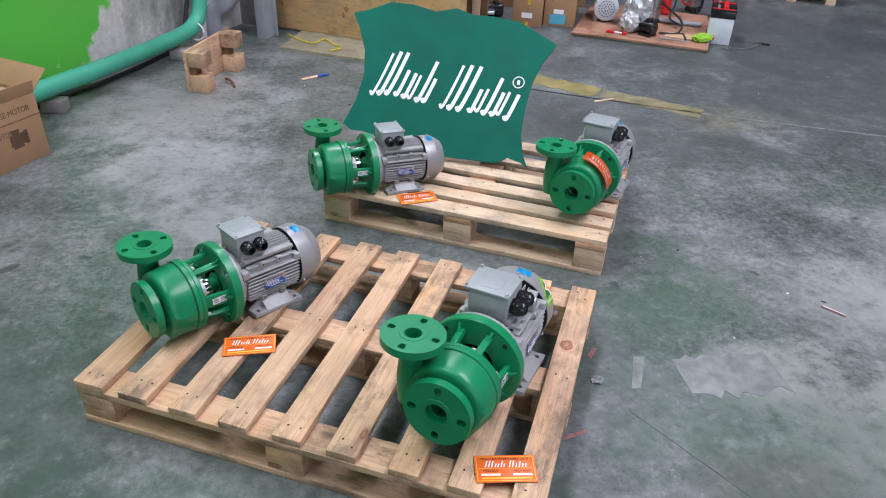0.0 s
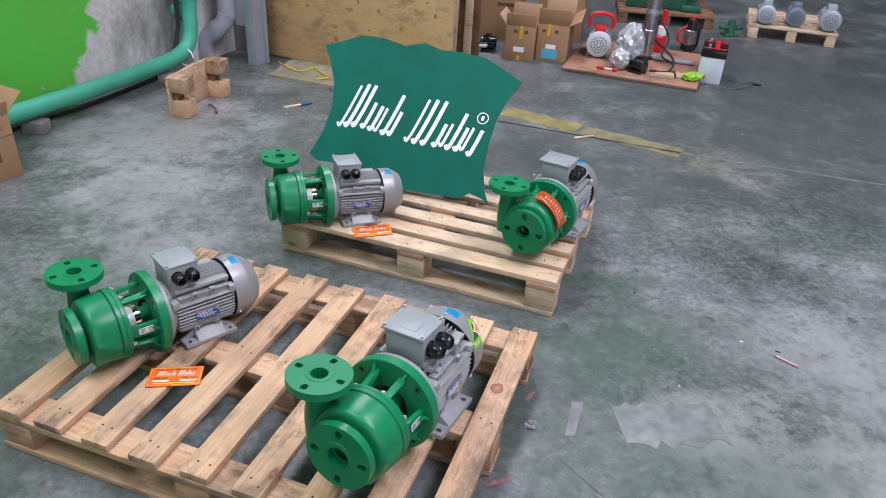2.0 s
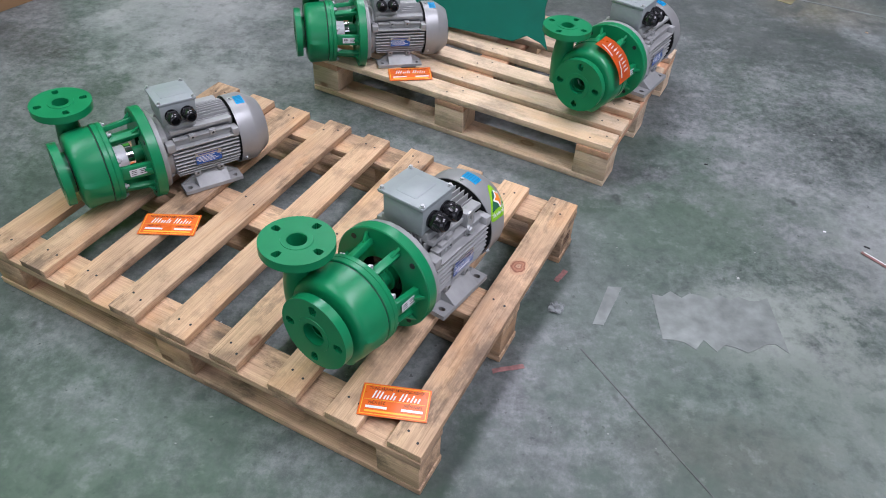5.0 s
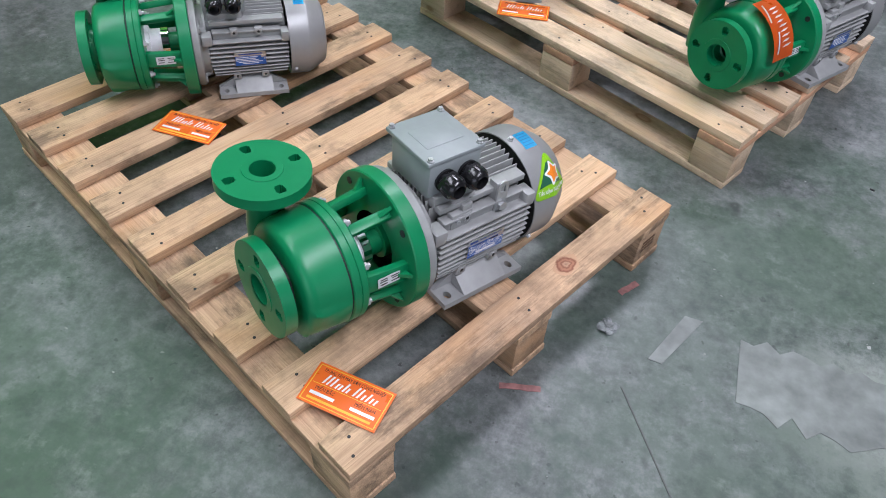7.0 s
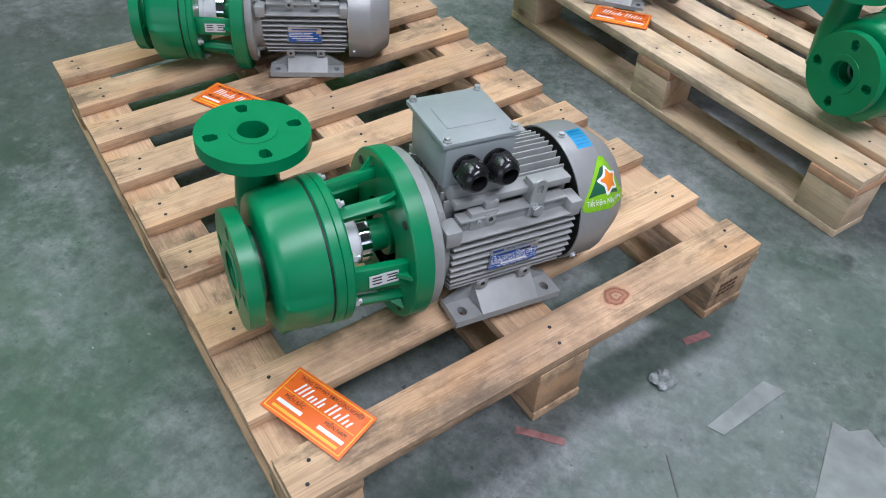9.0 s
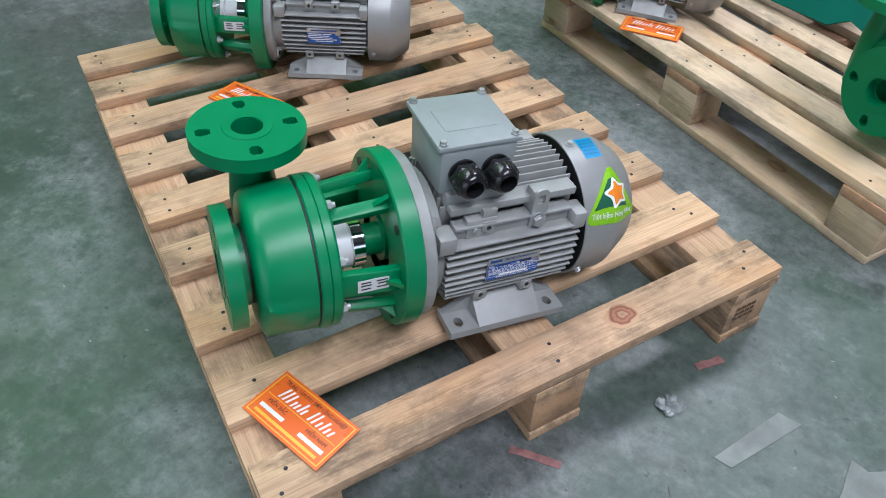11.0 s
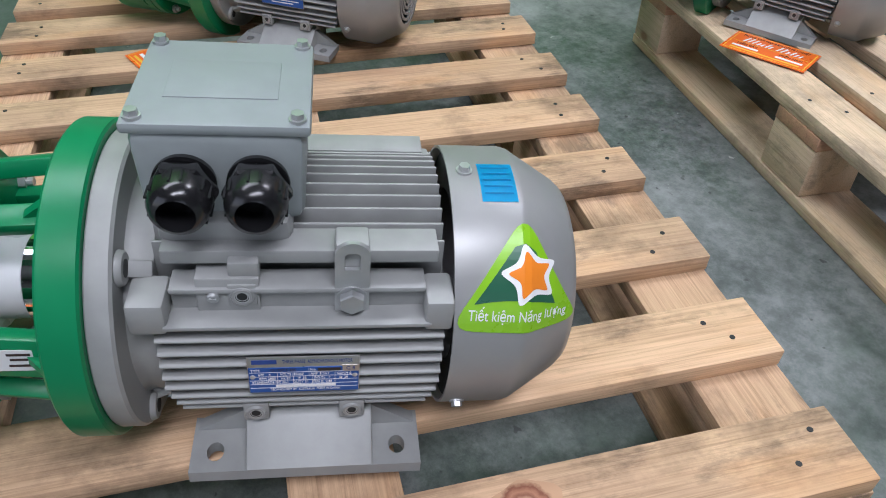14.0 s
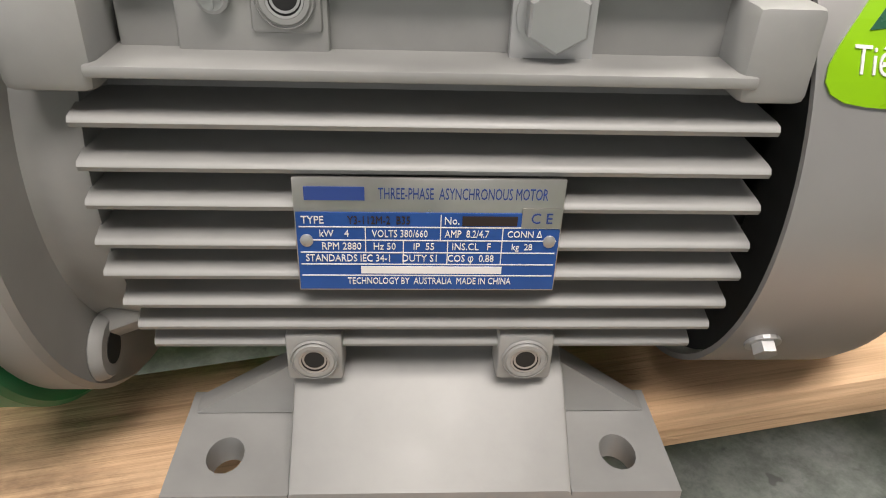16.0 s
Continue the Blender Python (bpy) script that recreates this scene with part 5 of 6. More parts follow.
def plywood():
    p = root("plywood_sheet", pose(-0.985, 5.55, 0.022, 0, 0, -28.6), "large upright knotty plywood sheet", "plywood")
    part("sheet", boxm((0.75, 0.01, 0.85), (1.5, 0.018, 1.7), 0.002), "ply", p, at=None)
    rnd = random.Random(8)
    src = None
    for i in range(26):
        x, z = rnd.uniform(0.04, 1.45), rnd.uniform(0.06, 0.9)
        m = pose(x, 0.0005, z, 90, 0, 0) @ Matrix.Diagonal((rnd.uniform(0.6, 1.5), rnd.uniform(0.6, 1.7), 1, 1))
        if src is None:
            src = part("knot", prismm([(0.013 * math.cos(a), 0.011 * math.sin(a)) for a in (2 * math.pi * k / 12 for k in range(12))], 0.0008), "knot", p, smooth=False, at=m)
        else:
            share(src, p, m)


plywood()
cord = tube(bmesh.new(), curve_pts([(-0.88, 5.32, 0.03), (-0.80, 5.2, 0.028), (-0.7, 5.12, 0.028), (-0.62, 5.2, 0.03), (-0.56, 5.1, 0.028), (-0.5, 5.0, 0.028), (-0.58, 4.95, 0.028)], 6), 0.005, 6)
tagged(part("strap", cord, "yellow_cord"), "loose yellow plastic strap on the sill", "strap")


settle(corner_since, (-0.586, 5.084), (-0.513, 4.563), 0.87, 3.0)


def drain_pipe():
    p = root("drain_pipe", pose(0, 0, 0), "sea-green plastic drain pipe along the wall, turning upward", "pipe")
    path = [(-3.097, 0.751, 0.12), (-2.442, 2.101, 0.12), (-1.787, 3.45, 0.12), (-1.603, 3.794, 0.12), (-1.362, 4.324, 0.12), (-1.288, 4.477, 0.15), (-1.257, 4.54, 0.22), (-1.248, 4.558, 0.34), (-1.246, 4.563, 0.5), (-1.246, 4.563, 1.4), (-1.246, 4.563, 3.0)]
    part("pipe", tube(bmesh.new(), curve_pts(path, 8), 0.044, 24), "pvc", p)
    part("socket", tube(bmesh.new(), [(-1.246, 4.563, 0.42), (-1.246, 4.563, 0.53)], 0.049, 24), "pvc", p)
    part("tie", tube(bmesh.new(), curve_pts([(-1.275 + 0.052 * math.cos(a), 4.469 - 0.02 * math.cos(a), 0.12 + 0.052 * math.sin(a)) for a in (2 * math.pi * i / 10 for i in range(10))], 3), 0.005, 6), "white", p)
    for x0, y0 in ((-2.311, 2.371), (-1.743, 3.540), (-1.341, 4.334)):
        part("support", boxm((x0, y0, 0.03), (0.11, 0.08, 0.06), 0.005), "concrete", p)
    q = root("down_pipe", pose(-1.356, 4.651, 0), "short green square down pipe with a bracket", "pipe")
    part("pipe", boxm((0, 0, 1.5), (0.09, 0.08, 2.4), 0.012), "pvc", q)
    part("bracket", boxm((0.03, -0.05, 0.36), (0.13, 0.03, 0.05), 0.004), "pvc", q)
    part("foot_block", boxm((0, 0, 0.15), (0.12, 0.1, 0.3), 0.01), "concrete", q)


drain_pipe()
cab = tube(bmesh.new(), curve_pts([(-2.621, 1.934, 0.020), (-1.835, 3.553, 0.020), (-1.647, 3.852, 0.020), (-1.465, 4.200, 0.030), (-1.374, 4.387, 0.060), (-1.322, 4.495, 0.220), (-1.302, 4.525, 0.600), (-1.292, 4.535, 2.600)], 8), 0.013, 12)
tagged(part("cable", cab, "rubber"), "thick black cable running below the green pipe", "cable")


def offcut():
    p = root("pallet_offcut", pose(-1.285, 4.12, 0, 0, 0, 76), "cut-off pallet end with worn wooden blocks standing on its side", "wood")
    part("plank", boxm((0.27, 0.0, 0.12), (0.54, 0.016, 0.24), 0.002), "wood_a", p)
    for x in (0.055, 0.45):
        for z, h in ((0.052, 0.1), (0.195, 0.085)):
            part("block", boxm((x, -0.062, z), (0.1, 0.105, h), 0.003), "wood_a", p)
        part("cross_piece", boxm((x, -0.03, 0.127), (0.06, 0.04, 0.06), 0.002), "wood_dark", p)


offcut_since = made()
offcut()
tagged(part("twist", tube(bmesh.new(), curve_pts([(-1.12, 4.33, 0.012), (-1.09, 4.28, 0.03), (-1.06, 4.26, 0.01), (-1.04, 4.2, 0.012)], 5), 0.008, 8), "wood_dark"), "rusty twisted offcut strip on the floor", "scrap")
settle(offcut_since, (-1.16, 4.32), (-1.057, 3.971), 0.88, -2.5)


# ---- open carton and the dark pallet ----
def carton(name, m, w, d, h, label, flaps, t=0.006):
    """Local x along the front, y to the back. flaps: side, length, degrees from upright outward."""
    c = root(name, m, label, "carton", "cardboard cartons")
    part("front", boxm((w / 2, t / 2, h / 2), (w, t, h), 0.001), "kraft", c)
    part("back", boxm((w / 2, d - t / 2, h / 2), (w, t, h), 0.001), "kraft", c)
    part("side", boxm((t / 2, d / 2, h / 2), (t, d - 2 * t - 0.002, h), 0.001), "kraft", c)
    part("side", boxm((w - t / 2, d / 2, h / 2), (t, d - 2 * t - 0.002, h), 0.001), "kraft", c)
    part("bottom", boxm((w / 2, d / 2, 0.006), (w - 2 * t - 0.002, d - 2 * t - 0.002, 0.008)), "kraft_in", c)
    for side, length, ang in flaps:
        if side == "front":
            fm, fw = pose(w / 2, t / 2, h + 0.001, ang, 0, 0), w
        elif side == "back":
            fm, fw = pose(w / 2, d - t / 2, h + 0.001, -ang, 0, 0), w
        elif side == "right":
            fm, fw = pose(w - t / 2, d / 2, h + 0.001, 0, ang, 0) @ pose(0, 0, 0, 0, 0, 90), d
        else:
            fm, fw = pose(t / 2, d / 2, h + 0.001, 0, -ang, 0) @ pose(0, 0, 0, 0, 0, 90), d
        part("flap", boxm((0, 0, length / 2), (fw - 0.004, 0.004, length), 0.001), "kraft_in" if side in ("back", "left") else "kraft", c, at=fm)
    return c


def front_face(x, z):
    return Matrix(((1, 0, 0, x), (0, 0, -1, -0.0006), (0, 1, 0, z), (0, 0, 0, 1)))


big = carton("carton", pose(-1.78, 2.72, 0, 0, 0, 61) @ Matrix.Diagonal((0.945, 0.945, 0.945, 1)), 0.42, 0.36, 0.29, "open brown cardboard motor carton with raised flaps", [("back", 0.16, 35), ("right", 0.12, 48), ("front", 0.065, 18), ("left", 0.17, 60)])
part("inner_flap", boxm((0.21, 0.17, 0.283), (0.39, 0.3, 0.004)), "kraft_in", big)
words("THREE PHASE MOTOR", 0.036, "print", big, front_face(0.235, 0.238), 0.0004, 0.8)
words("THREE PHASE MOTOR", 0.034, "print", big, front_face(0.15, 0.155), 0.0004, 0.72)
words("C E", 0.03, "print", big, front_face(0.07, 0.04), 0.0004)
bars([(0.21, 0.198, 0.418, 0.003)], "print", big, front_face(0, 0), 0.0006, "fold_line")
part("printed_mark", lathem([(0, 0.008), (0.0005, 0.008), (0.0005, 0.02), (0, 0.02)], 20, front_face(0.13, 0.042) @ pose(0, 0, 0, 0, -90, 0)), "print", big)
mo = bmesh.new()
for cx, cz, w, h in ((0.29, 0.12, 0.075, 0.05), (0.285, 0.155, 0.035, 0.02), (0.33, 0.12, 0.02, 0.06), (0.285, 0.088, 0.05, 0.012)):
    box(mo, (cx, cz, 0.0002), (w, h, 0.0004), 0.0)
part("printed_motor", mo, "print", big, "dark print of a motor", smooth=False, at=front_face(0, 0))


def dark_pallet():
    p = root("dark_pallet", pose(-1.614, 2.532, 0, 0, 0, 61), "old dark-stained wooden pallet beside the carton", "pallet")
    for y in (0.05, 0.35, 0.65):
        for x in (-0.05, -0.5, -0.95):
            part("block", boxm((x, y, 0.045), (0.1, 0.1, 0.09), 0.003), "wood_dark", p)
        part("stringer_board", boxm((-0.5, y, 0.101), (1.0, 0.1, 0.02), 0.002), "wood_dark", p)
    for x in (-0.06, -0.22, -0.38, -0.54, -0.7, -0.86):
        part("top_board", boxm((x, 0.35, 0.122), (0.1, 0.7, 0.02), 0.002), "wood_dark", p)
    b = root("timber_beam", pose(-1.614, 2.532, 0.133, 0, 0, 61), "thick dark timber beam on the old pallet", "beam")
    part("beam", boxm((-0.45, 0.2, 0.05), (0.8, 0.12, 0.1), 0.004), "wood_dark", b)
    c = root("steel_cabinet", pose(-1.614, 2.532, 0.234, 0, 0, 61), "light grey steel cabinet standing on timber", "cabinet")
    part("body", boxm((-0.53, 0.3, 0.26), (0.82, 0.35, 0.52), 0.006), "galv", c)
    part("frame_edge", boxm((-0.14, 0.12, 0.26), (0.04, 0.02, 0.51), 0.003), "battery", c)
    part("door_panel", boxm((-0.55, 0.121, 0.27), (0.7, 0.012, 0.4), 0.003), "kraft_in", c)


dark_pallet()


# ---- goods at the far side ----
FA = -20


def tape_on(c, x, z0, z1, w=0.025):
    bars([(x, (z0 + z1) / 2, w, z1 - z0)], "tape", c, front_face(0, 0), 0.0006, "tape_strip")


goods_since = made()
b1 = carton("carton", pose(0.845, 5.83, 0, 0, 0, -17), 0.235, 0.3, 0.265, "small opened cardboard carton with yellow tape", [("front", 0.1, 12), ("back", 0.12, 5), ("left", 0.1, 40)])
tape_on(b1, 0.125, 0.17, 0.27)
tape_on(b1, 0.115, 0.0, 0.035)
bars([(0.115, 0.085, 0.085, 0.04)], "white", b1, front_face(0, 0), 0.0006, "paper_label")
bars([(0.08, 0.225, 0.03, 0.025), (0.165, 0.225, 0.03, 0.025)], "print", b1, front_face(0, 0), 0.0005)
b2 = carton("carton", pose(1.1, 5.83, 0, 0, 0, -17), 0.25, 0.5, 0.285, "cardboard carton with blue and white labels", [("front", 0.13, 14), ("back", 0.12, 10), ("right", 0.1, 60)])
tape_on(b2, 0.09, 0.2, 0.3)
bars([(0.11, 0.055, 0.125, 0.075)], "cyan", b2, front_face(0, 0), 0.0006, "blue_label")
bars([(0.115, 0.115, 0.08, 0.035)], "white", b2, front_face(0, 0), 0.0007, "paper_label")
bars([(0.05, 0.235, 0.03, 0.025), (0.15, 0.235, 0.03, 0.025)], "print", b2, front_face(0, 0), 0.0005)
b3 = carton("carton", pose(0.70, 6.45, 0, 0, 0, -17), 0.34, 0.3, 0.55, "tall plain cardboard carton behind", [("front", 0.1, 10), ("right", 0.12, 40)])
bars([(0.22, 0.3, 0.16, 0.03)], "print", b3, front_face(0, 0), 0.0005)
carton("carton", pose(1.2, 6.5, 0, 0, 0, -17), 0.4, 0.4, 0.6, "tall plain cardboard carton behind", [("front", 0.1, 8)])


def planks():
    p = root("leaning_planks", pose(0.42, 5.75, 0, 0, 0, -20), "bundle of weathered planks standing upright", "planks")
    rnd = random.Random(2)
    for i in range(4):
        part("plank", boxm((0, 0, 0.75), (0.06, 0.03, 1.5), 0.003), "wood_dark" if i % 2 else "wood_b", p, at=pose(0.06 * i, 0.03 * (i % 2), 0, 4 * rnd.random(), rnd.uniform(-2, 2), 0))


planks()


def wrapped(name, m, r, h, label):
    bm = bmesh.new()
    rnd = random.Random(int(h * 1000))
    bmesh.ops.create_icosphere(bm, subdivisions=4, radius=1)
    for v in bm.verts:
        n = noise.noise(v.co * 2.2) * 0.28 + rnd.uniform(-0.06, 0.06)
        v.co = Vector((v.co.x * r * (1 + n), v.co.y * r * (1 + n), max(0, (v.co.z + 0.92) * h / 1.92 * (1 + 0.2 * n))))
    return tagged(part(name, bm, "clear", angle=12, at=m), label, "wrapping")


def base_board():
    p = root("base_board", pose(1.265, 5.54, 0, 0, 0, -24.3), "reddish plywood board lying on the floor", "board")
    part("panel", boxm((0.51, 0.5, 0.022), (1.02, 1.0, 0.016), 0.002), "board_red", p)
    part("panel_edge", boxm((0.51, 0.5, 0.0075), (1.0, 0.98, 0.014), 0.001), "concrete", p)


base_board()
BZ = 0.0315


def small_motor(m, r=0.075, ln=0.16, face="battery", body="grey", label="small grey electric motor lying on its side", cap=None):
    """Axis along local y, fan face towards -y."""
    g = root("electric_motor", m, label, "motor", "motors at the far side")
    mm = Matrix.Translation((0, 0, r + 0.012)) @ pose(0, 0, 0, 0, 0, 90)
    part("body", lathem([(0.03, 0), (0.03, r * 0.9), (ln, r * 0.9), (ln + 0.01, 0.02), (ln + 0.04, 0.02), (ln + 0.04, 0)], 32), body, g, at=mm)
    part("fan_cover", lathem([(0, 0), (0.0, r * 0.86), (0.008, r), (0.05, r), (0.05, r * 0.8)], 32), face, g, at=mm)
    for ring, n in ((0.62, 18), (0.4, 12), (0.2, 6)):
        for i in range(n):
            a = 2 * math.pi * i / n
            # dark squares on the closed cover imitate the shade in vent openings
            part("vent", boxm((-0.0008, r * ring * math.cos(a), r * ring * math.sin(a)), (0.0012, r * 0.1, r * 0.1)), "rubber", g, at=mm @ pose(0, 0, 0, 0, 0, 0))
    for x in (-r * 0.7, r * 0.7):
        part("foot", boxm((x, ln * 0.6, 0.012), (0.03, 0.1, 0.024), 0.002), body, g)
    part("terminal_box", boxm((0, ln * 0.55, r * 2 + 0.015), (r * 0.9, r * 0.9, r * 0.6), 0.005), cap or body, g)
    for i in range(12):
        a = 2 * math.pi * i / 12
        part("fin", boxm((ln * 0.62, 0, r * 0.92), (ln * 0.6, 0.003, 0.014)), body, g, at=mm @ pose(0, 0, 0, 30 * i, 0, 0))
    return g


wm = small_motor(pose(1.60, 5.80, BZ, 0, 0, -14), 0.098, 0.2, "battery", "galv", "pale electric motor with vented fan cover and red handle", "red")
part("handle", tube(bmesh.new(), curve_pts([(-0.09, 0.12, 0.22), (-0.085, 0.12, 0.31), (0, 0.12, 0.335), (0.085, 0.12, 0.31), (0.09, 0.12, 0.22)], 6), 0.016, 10), "red", wm)
wrapped("wrapped_pump", pose(1.80, 5.62, BZ), 0.105, 0.34, "pump wrapped in crumpled clear plastic film")
wrapped("wrapped_pump", pose(1.72, 5.55, BZ), 0.075, 0.16, "loose crumpled clear plastic film")


def bore_pump():
    p = root("borehole_pump", pose(2.02, 5.88, BZ), "tall stainless steel cylindrical pump standing upright", "pump")
    part("barrel", lathem([(0, 0), (0, 0.055), (0.2, 0.055), (0.205, 0.06), (0.23, 0.06), (0.235, 0.055), (0.8, 0.055), (0.8, 0)], 32, pose(0, 0, 0, 0, -90, 0)), "steel_grey", p)
    part("band", lathem([(0.36, 0.05), (0.36, 0.06), (0.39, 0.06), (0.39, 0.05)], 32, pose(0, 0, 0, 0, -90, 0)), "steel", p)
    part("base", lathem([(0, 0), (0, 0.07), (0.02, 0.07), (0.03, 0.056)], 24, pose(0, 0, 0, 0, -90, 0)), "rubber", p)
    q = root("red_pump", pose(2.2, 6.1, BZ), "red and white small pump standing on the board", "pump")
    part("body", cylm((0, 0, 0), (0, 0, 0.13), 0.05, 0.045, 24, 0.01), "red", q)
    part("cover", cylm((0, 0, 0.13), (0, 0, 0.21), 0.035, 0.032, 24, 0.006), "white", q)
    part("cap", cylm((0, 0, 0.21), (0, 0, 0.34), 0.022, 0.02, 16, 0.004), "red", q)
    r = root("submersible_pump", pose(2.48, 6.18, 0.0315), "black and steel submersible pump with a red handle", "pump")
    part("barrel", cylm((0, 0, 0.05), (0, 0, 0.17), 0.058, None, 28, 0.004), "steel_grey", r)
    part("head", cylm((0, 0, 0.17), (0, 0, 0.26), 0.045, 0.035, 24, 0.006), "black", r)
    part("base", cylm((0, 0, 0), (0, 0, 0.052), 0.068, 0.062, 24, 0.006), "black", r)
    part("rear_shell", boxm((0.055, 0.02, 0.12), (0.05, 0.08, 0.2), 0.01), "black", r)
    part("handle", tube(bmesh.new(), curve_pts([(-0.05, 0, 0.05), (-0.1, 0, 0.08), (-0.1, 0, 0.15), (-0.04, 0, 0.2)], 6), 0.01, 10), "red", r)
    part("red_cap", cylm((0, 0, 0.26), (0, 0, 0.275), 0.02, None, 16), "red", r)


bore_pump()
bm_ = small_motor(pose(1.88, 5.42, BZ, 0, 0, 40), 0.05, 0.1, "black", "black", "small black motor with a white label")
part("paper_label", boxm((0, 0.06, 0.118), (0.04, 0.04, 0.002)), "white", bm_)
small_motor(pose(0.80, 6.02, 0, 0, 0, 80), 0.055, 0.12, "black", "black", "small black motor with a chrome shaft")
tagged(part("shaft_fitting", cylm((0.60, 5.98, 0.06), (0.72, 5.99, 0.06), 0.02, 0.028, 16, 0.003), "chrome"), "chrome fitting beside the black motor", "fitting")


def loose(name, ctrl, r, mt, label, cat):
    return tagged(part(name, tube(bmesh.new(), curve_pts(ctrl, 7), r, 8), mt), label, cat)


Z0 = BZ + 0.008
loose("cable", [(1.95, 5.5, Z0), (2.1, 5.5, Z0), (2.16, 5.62, 0.1), (2.1, 5.85, 0.16), (2.06, 5.95, 0.2)], 0.009, "rubber", "black motor cable curling over the board", "cable")
loose("cable", [(2.0, 5.95, 0.42), (2.12, 5.85, 0.3), (2.16, 5.8, 0.2), (2.1, 5.72, 0.1), (2.2, 5.7, Z0)], 0.008, "rubber", "black cable hanging from the steel pump", "cable")
loose("hose", [(2.06, 5.85, Z0 + 0.01), (2.15, 5.78, Z0 + 0.015), (2.3, 5.72, Z0 + 0.01), (2.36, 5.7, Z0 + 0.01)], 0.018, "pvc_grey", "short grey hose on the board", "hose")
loose("cable_coil", [(2.55, 6.0, Z0), (2.62, 5.9, 0.05), (2.5, 5.85, 0.06), (2.56, 5.78, Z0), (2.66, 5.86, 0.07), (2.54, 5.9, 0.08), (2.6, 5.8, 0.05)], 0.014, "rubber", "coiled black power cable", "cable")
loose("jump_lead", [(2.35, 5.55, Z0), (2.45, 5.66, Z0 + 0.03), (2.52, 5.62, Z0 + 0.02), (2.46, 5.5, Z0), (2.4, 5.42, Z0)], 0.006, "rubber", "thin black lead on the board", "cable")
loose("battery_lead", [(2.55, 5.45, 0.012), (2.63, 5.36, 0.012), (2.72, 5.38, 0.012), (2.68, 5.3, 0.012), (2.5, 5.2, 0.012), (2.36, 5.25, 0.012), (2.42, 5.12, 0.012)], 0.0035, "crack", "thin brown lead lying by the battery", "cable")
tagged(part("clamp", boxm((0, 0, 0.01), (0.07, 0.018, 0.016), 0.005), "rubber", at=pose(2.74, 5.33, 0, 0, 0, -30)), "black battery clamp on the floor", "clamp")
tl = root("red_tool", pose(1.60, 5.50, BZ, 0, 0, -25), "small red and white hand tool", "tool")
part("grip", boxm((-0.04, 0, 0.012), (0.06, 0.025, 0.022), 0.006), "red", tl)
part("shank", boxm((0.02, 0, 0.012), (0.07, 0.012, 0.012), 0.003), "white", tl)
part("head", boxm((0.07, 0, 0.012), (0.04, 0.024, 0.022), 0.006), "red", tl)
wk = root("square_wrench", pose(2.12, 5.40, BZ, 0, 0, 75), "bent dark steel wrench", "wrench")
part("arm", boxm((0, 0, 0.006), (0.17, 0.012, 0.01), 0.002), "rubber", wk)
part("bend", boxm((0.085, 0.02, 0.006), (0.012, 0.05, 0.01), 0.002), "rubber", wk)
bar_ = tagged(part("steel_bar", boxm((0, 0, 0.005), (0.22, 0.012, 0.008), 0.001), "steel", at=pose(2.02, 5.335, BZ, 0, 0, -24)), "thin bright steel bar on the board", "bar")
pk = bmesh.new()
bmesh.ops.create_icosphere(pk, subdivisions=3, radius=1)
rn = random.Random(6)
for v in pk.verts:
    v.co = Vector((v.co.x * 0.09, v.co.y * 0.06, max(0, v.co.z * 0.03 + 0.022))) * (1 + rn.uniform(-0.15, 0.15))
tagged(part("snack_packet", pk, "bag", angle=15, at=pose(2.23, 5.33, BZ, 0, 0, 20)), "crumpled green plastic packet", "packet")
tagged(part("red_bottle_cap", cylm((0, 0, 0), (0, 0, 0.035), 0.025, None, 20, 0.004), "red", at=pose(2.33, 5.38, BZ)), "round red plastic cap", "cap")
tagged(part("pliers", boxm((0, 0, 0.008), (0.09, 0.02, 0.014), 0.004), "red", at=pose(2.38, 5.52, BZ, 0, 0, 10)), "red-handled pliers on the board", "pliers")
pap = root("card_piece", pose(2.1, 5.45, BZ + 0.001, 0, 0, -24), "flat piece of brown card on the board", "card")
part("sheet", boxm((0, 0, 0.001), (0.22, 0.14, 0.002)), "kraft_in", pap)


def battery():
    b = root("car_battery", pose(2.28, 5.38, 0, 0, 0, -24), "grey lead battery with a black lid and red handle", "battery")
    part("case", boxm((0.088, 0.16, 0.098), (0.176, 0.32, 0.196), 0.006), "battery", b)
    part("lid", boxm((0.088, 0.16, 0.225), (0.184, 0.328, 0.055), 0.006), "black", b)
    part("handle", boxm((0.1, 0.16, 0.262), (0.035, 0.2, 0.02), 0.006), "red", b)
    for y in (0.05, 0.27):
        part("red_strip", boxm((0.088, y, 0.2545), (0.17, 0.02, 0.006), 0.001), "red", b)
    part("terminal", cylm((0.045, 0.06, 0.252), (0.045, 0.06, 0.28), 0.01, None, 14, 0.002), "steel", b)
    part("terminal", cylm((0.045, 0.26, 0.252), (0.045, 0.26, 0.28), 0.01, None, 14, 0.002), "steel", b)


battery()


settle(goods_since, (1.684, 5.676), (1.412, 5.03), 0.855, 1.5)


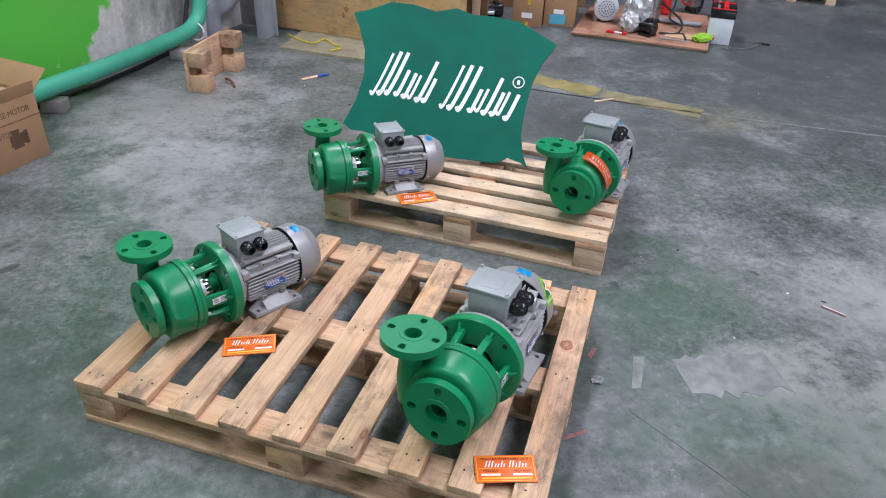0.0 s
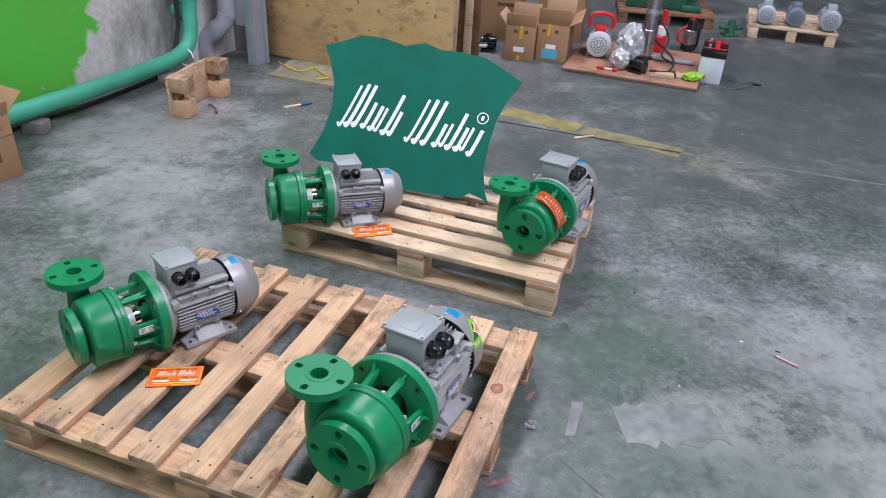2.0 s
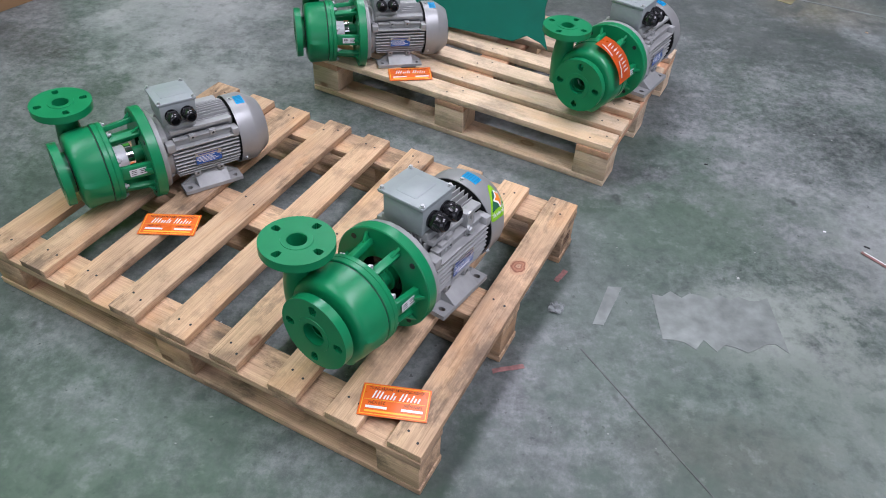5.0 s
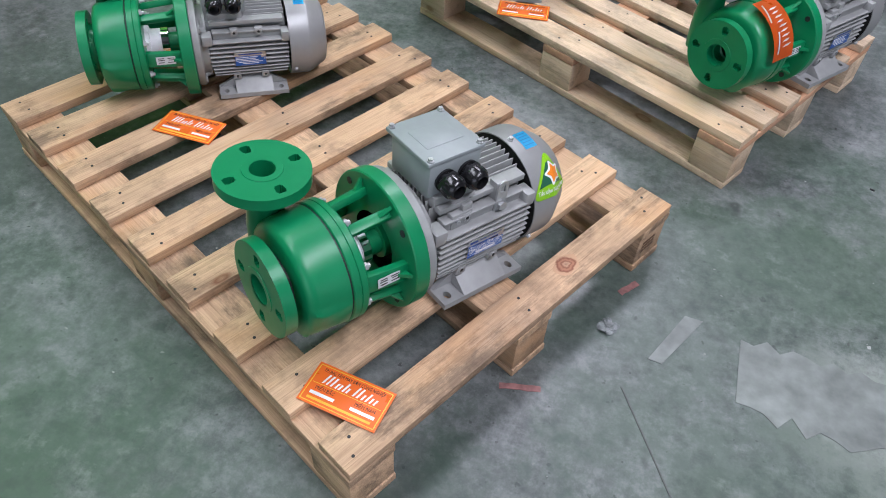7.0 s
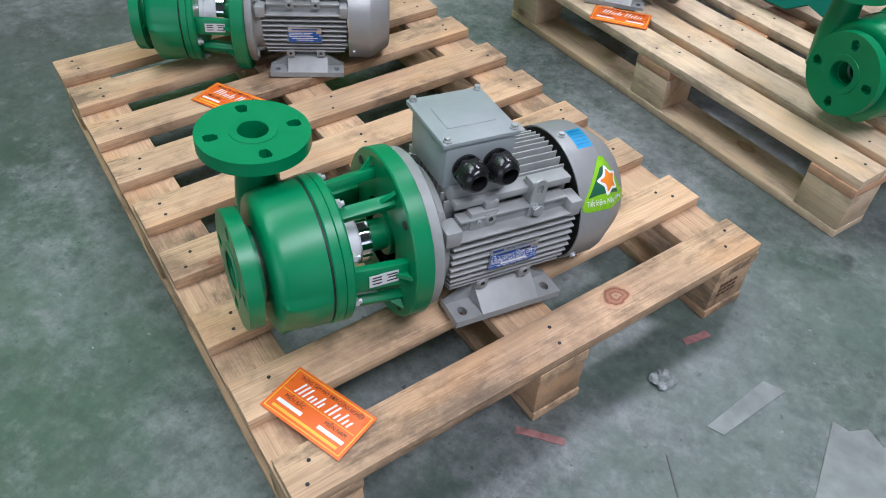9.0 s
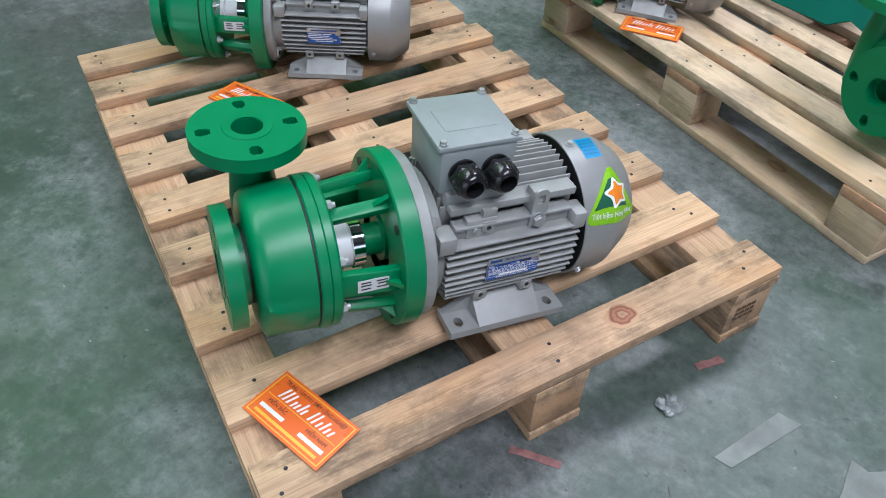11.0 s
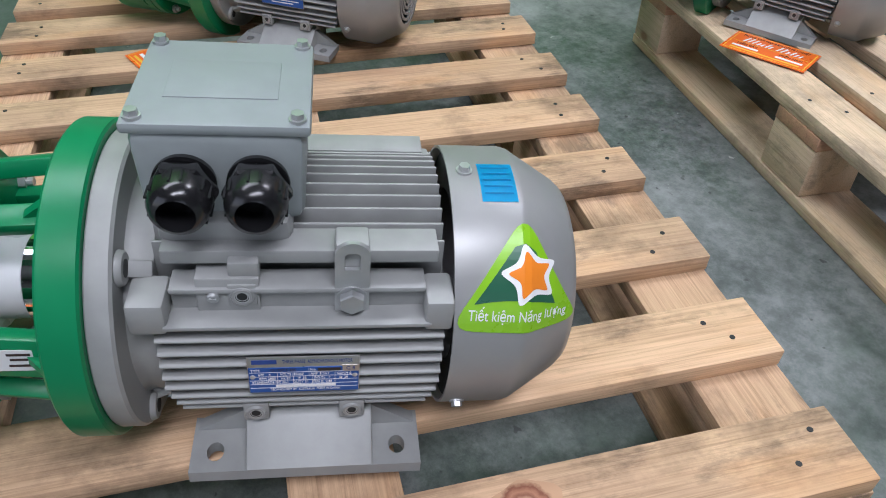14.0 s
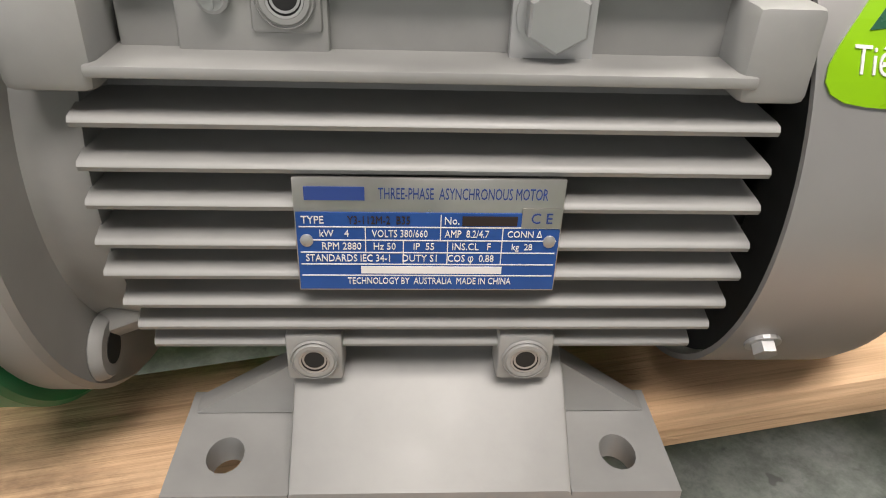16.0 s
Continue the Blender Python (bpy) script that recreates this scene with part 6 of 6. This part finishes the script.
def far_pallet(m, w, d, h, mt, label):
    p = root("wooden_pallet", m, label, "pallet")
    for x in (0.05, w / 2, w - 0.05):
        for y in (0.05, d / 2, d - 0.05):
            part("block", boxm((x, y, (h - 0.03) / 2), (0.09, 0.09, h - 0.03), 0.003), mt, p)
    n = 6
    for i in range(n):
        part("top_board", boxm((w / 2, 0.05 + (d - 0.1) * i / (n - 1), h - 0.014), (w, 0.1, 0.026), 0.002), mt, p)
    return p


rear_since = made()
far_pallet(pose(3.36, 7.26, 0, 0, 0, -26), 0.8, 0.8, 0.13, "wood_b", "pale wooden pallet carrying electric motors")
FM = pose(3.36, 7.26, 0.131, 0, 0, -26)
small_motor(FM @ pose(0.13, 0.0, 0, 0, 0, 0), 0.085, 0.3, "galv", "galv", "grey electric motor on the far pallet")
small_motor(FM @ pose(0.40, 0.04, 0, 0, 0, 0), 0.085, 0.3, "plate_dim", "plate_dim", "blue-grey electric motor on the far pallet")
small_motor(FM @ pose(0.70, 0.0, 0, 0, 0, 0), 0.095, 0.3, "galv", "galv", "large grey electric motor on the far pallet")
far_pallet(pose(2.2, 7.75, 0, 0, 0, -16), 0.95, 0.8, 0.13, "wood_dark", "dark wooden pallet with green equipment")
eq = root("machine_base", pose(2.3, 7.85, 0.131, 0, 0, -16), "dark green machine casting on the pallet", "machine")
part("casting", boxm((0.3, 0.25, 0.15), (0.6, 0.45, 0.3), 0.02), "dkgreen", eq)
part("plate", boxm((0.65, 0.2, 0.03), (0.2, 0.4, 0.06), 0.01), "dkgreen", eq)
gp = root("hand_pump", pose(3.2, 7.3, 0, 0, 0, 0), "small dark green valve on the floor", "valve")
part("body", cylm((0, 0, 0), (0, 0, 0.16), 0.05, 0.035, 20, 0.008), "dkgreen", gp)
part("cross_pipe", cylm((-0.12, 0, 0.08), (0.12, 0, 0.08), 0.022, None, 16, 0.003), "dkgreen", gp)
part("base", boxm((0, 0, 0.012), (0.14, 0.12, 0.024), 0.004), "dkgreen", gp)
rb = root("ribbed_tank", pose(3.05, 8.4, 0), "dark ribbed tank at the back", "tank")
part("tank", lathem([(0, 0), (0, 0.25), (0.9, 0.25), (0.9, 0)], 40, pose(0, 0, 0, 0, -90, 0)), "rubber", rb)
settle(rear_since, (3.185, 7.353), (2.595, 6.1), 0.822, 5.5)
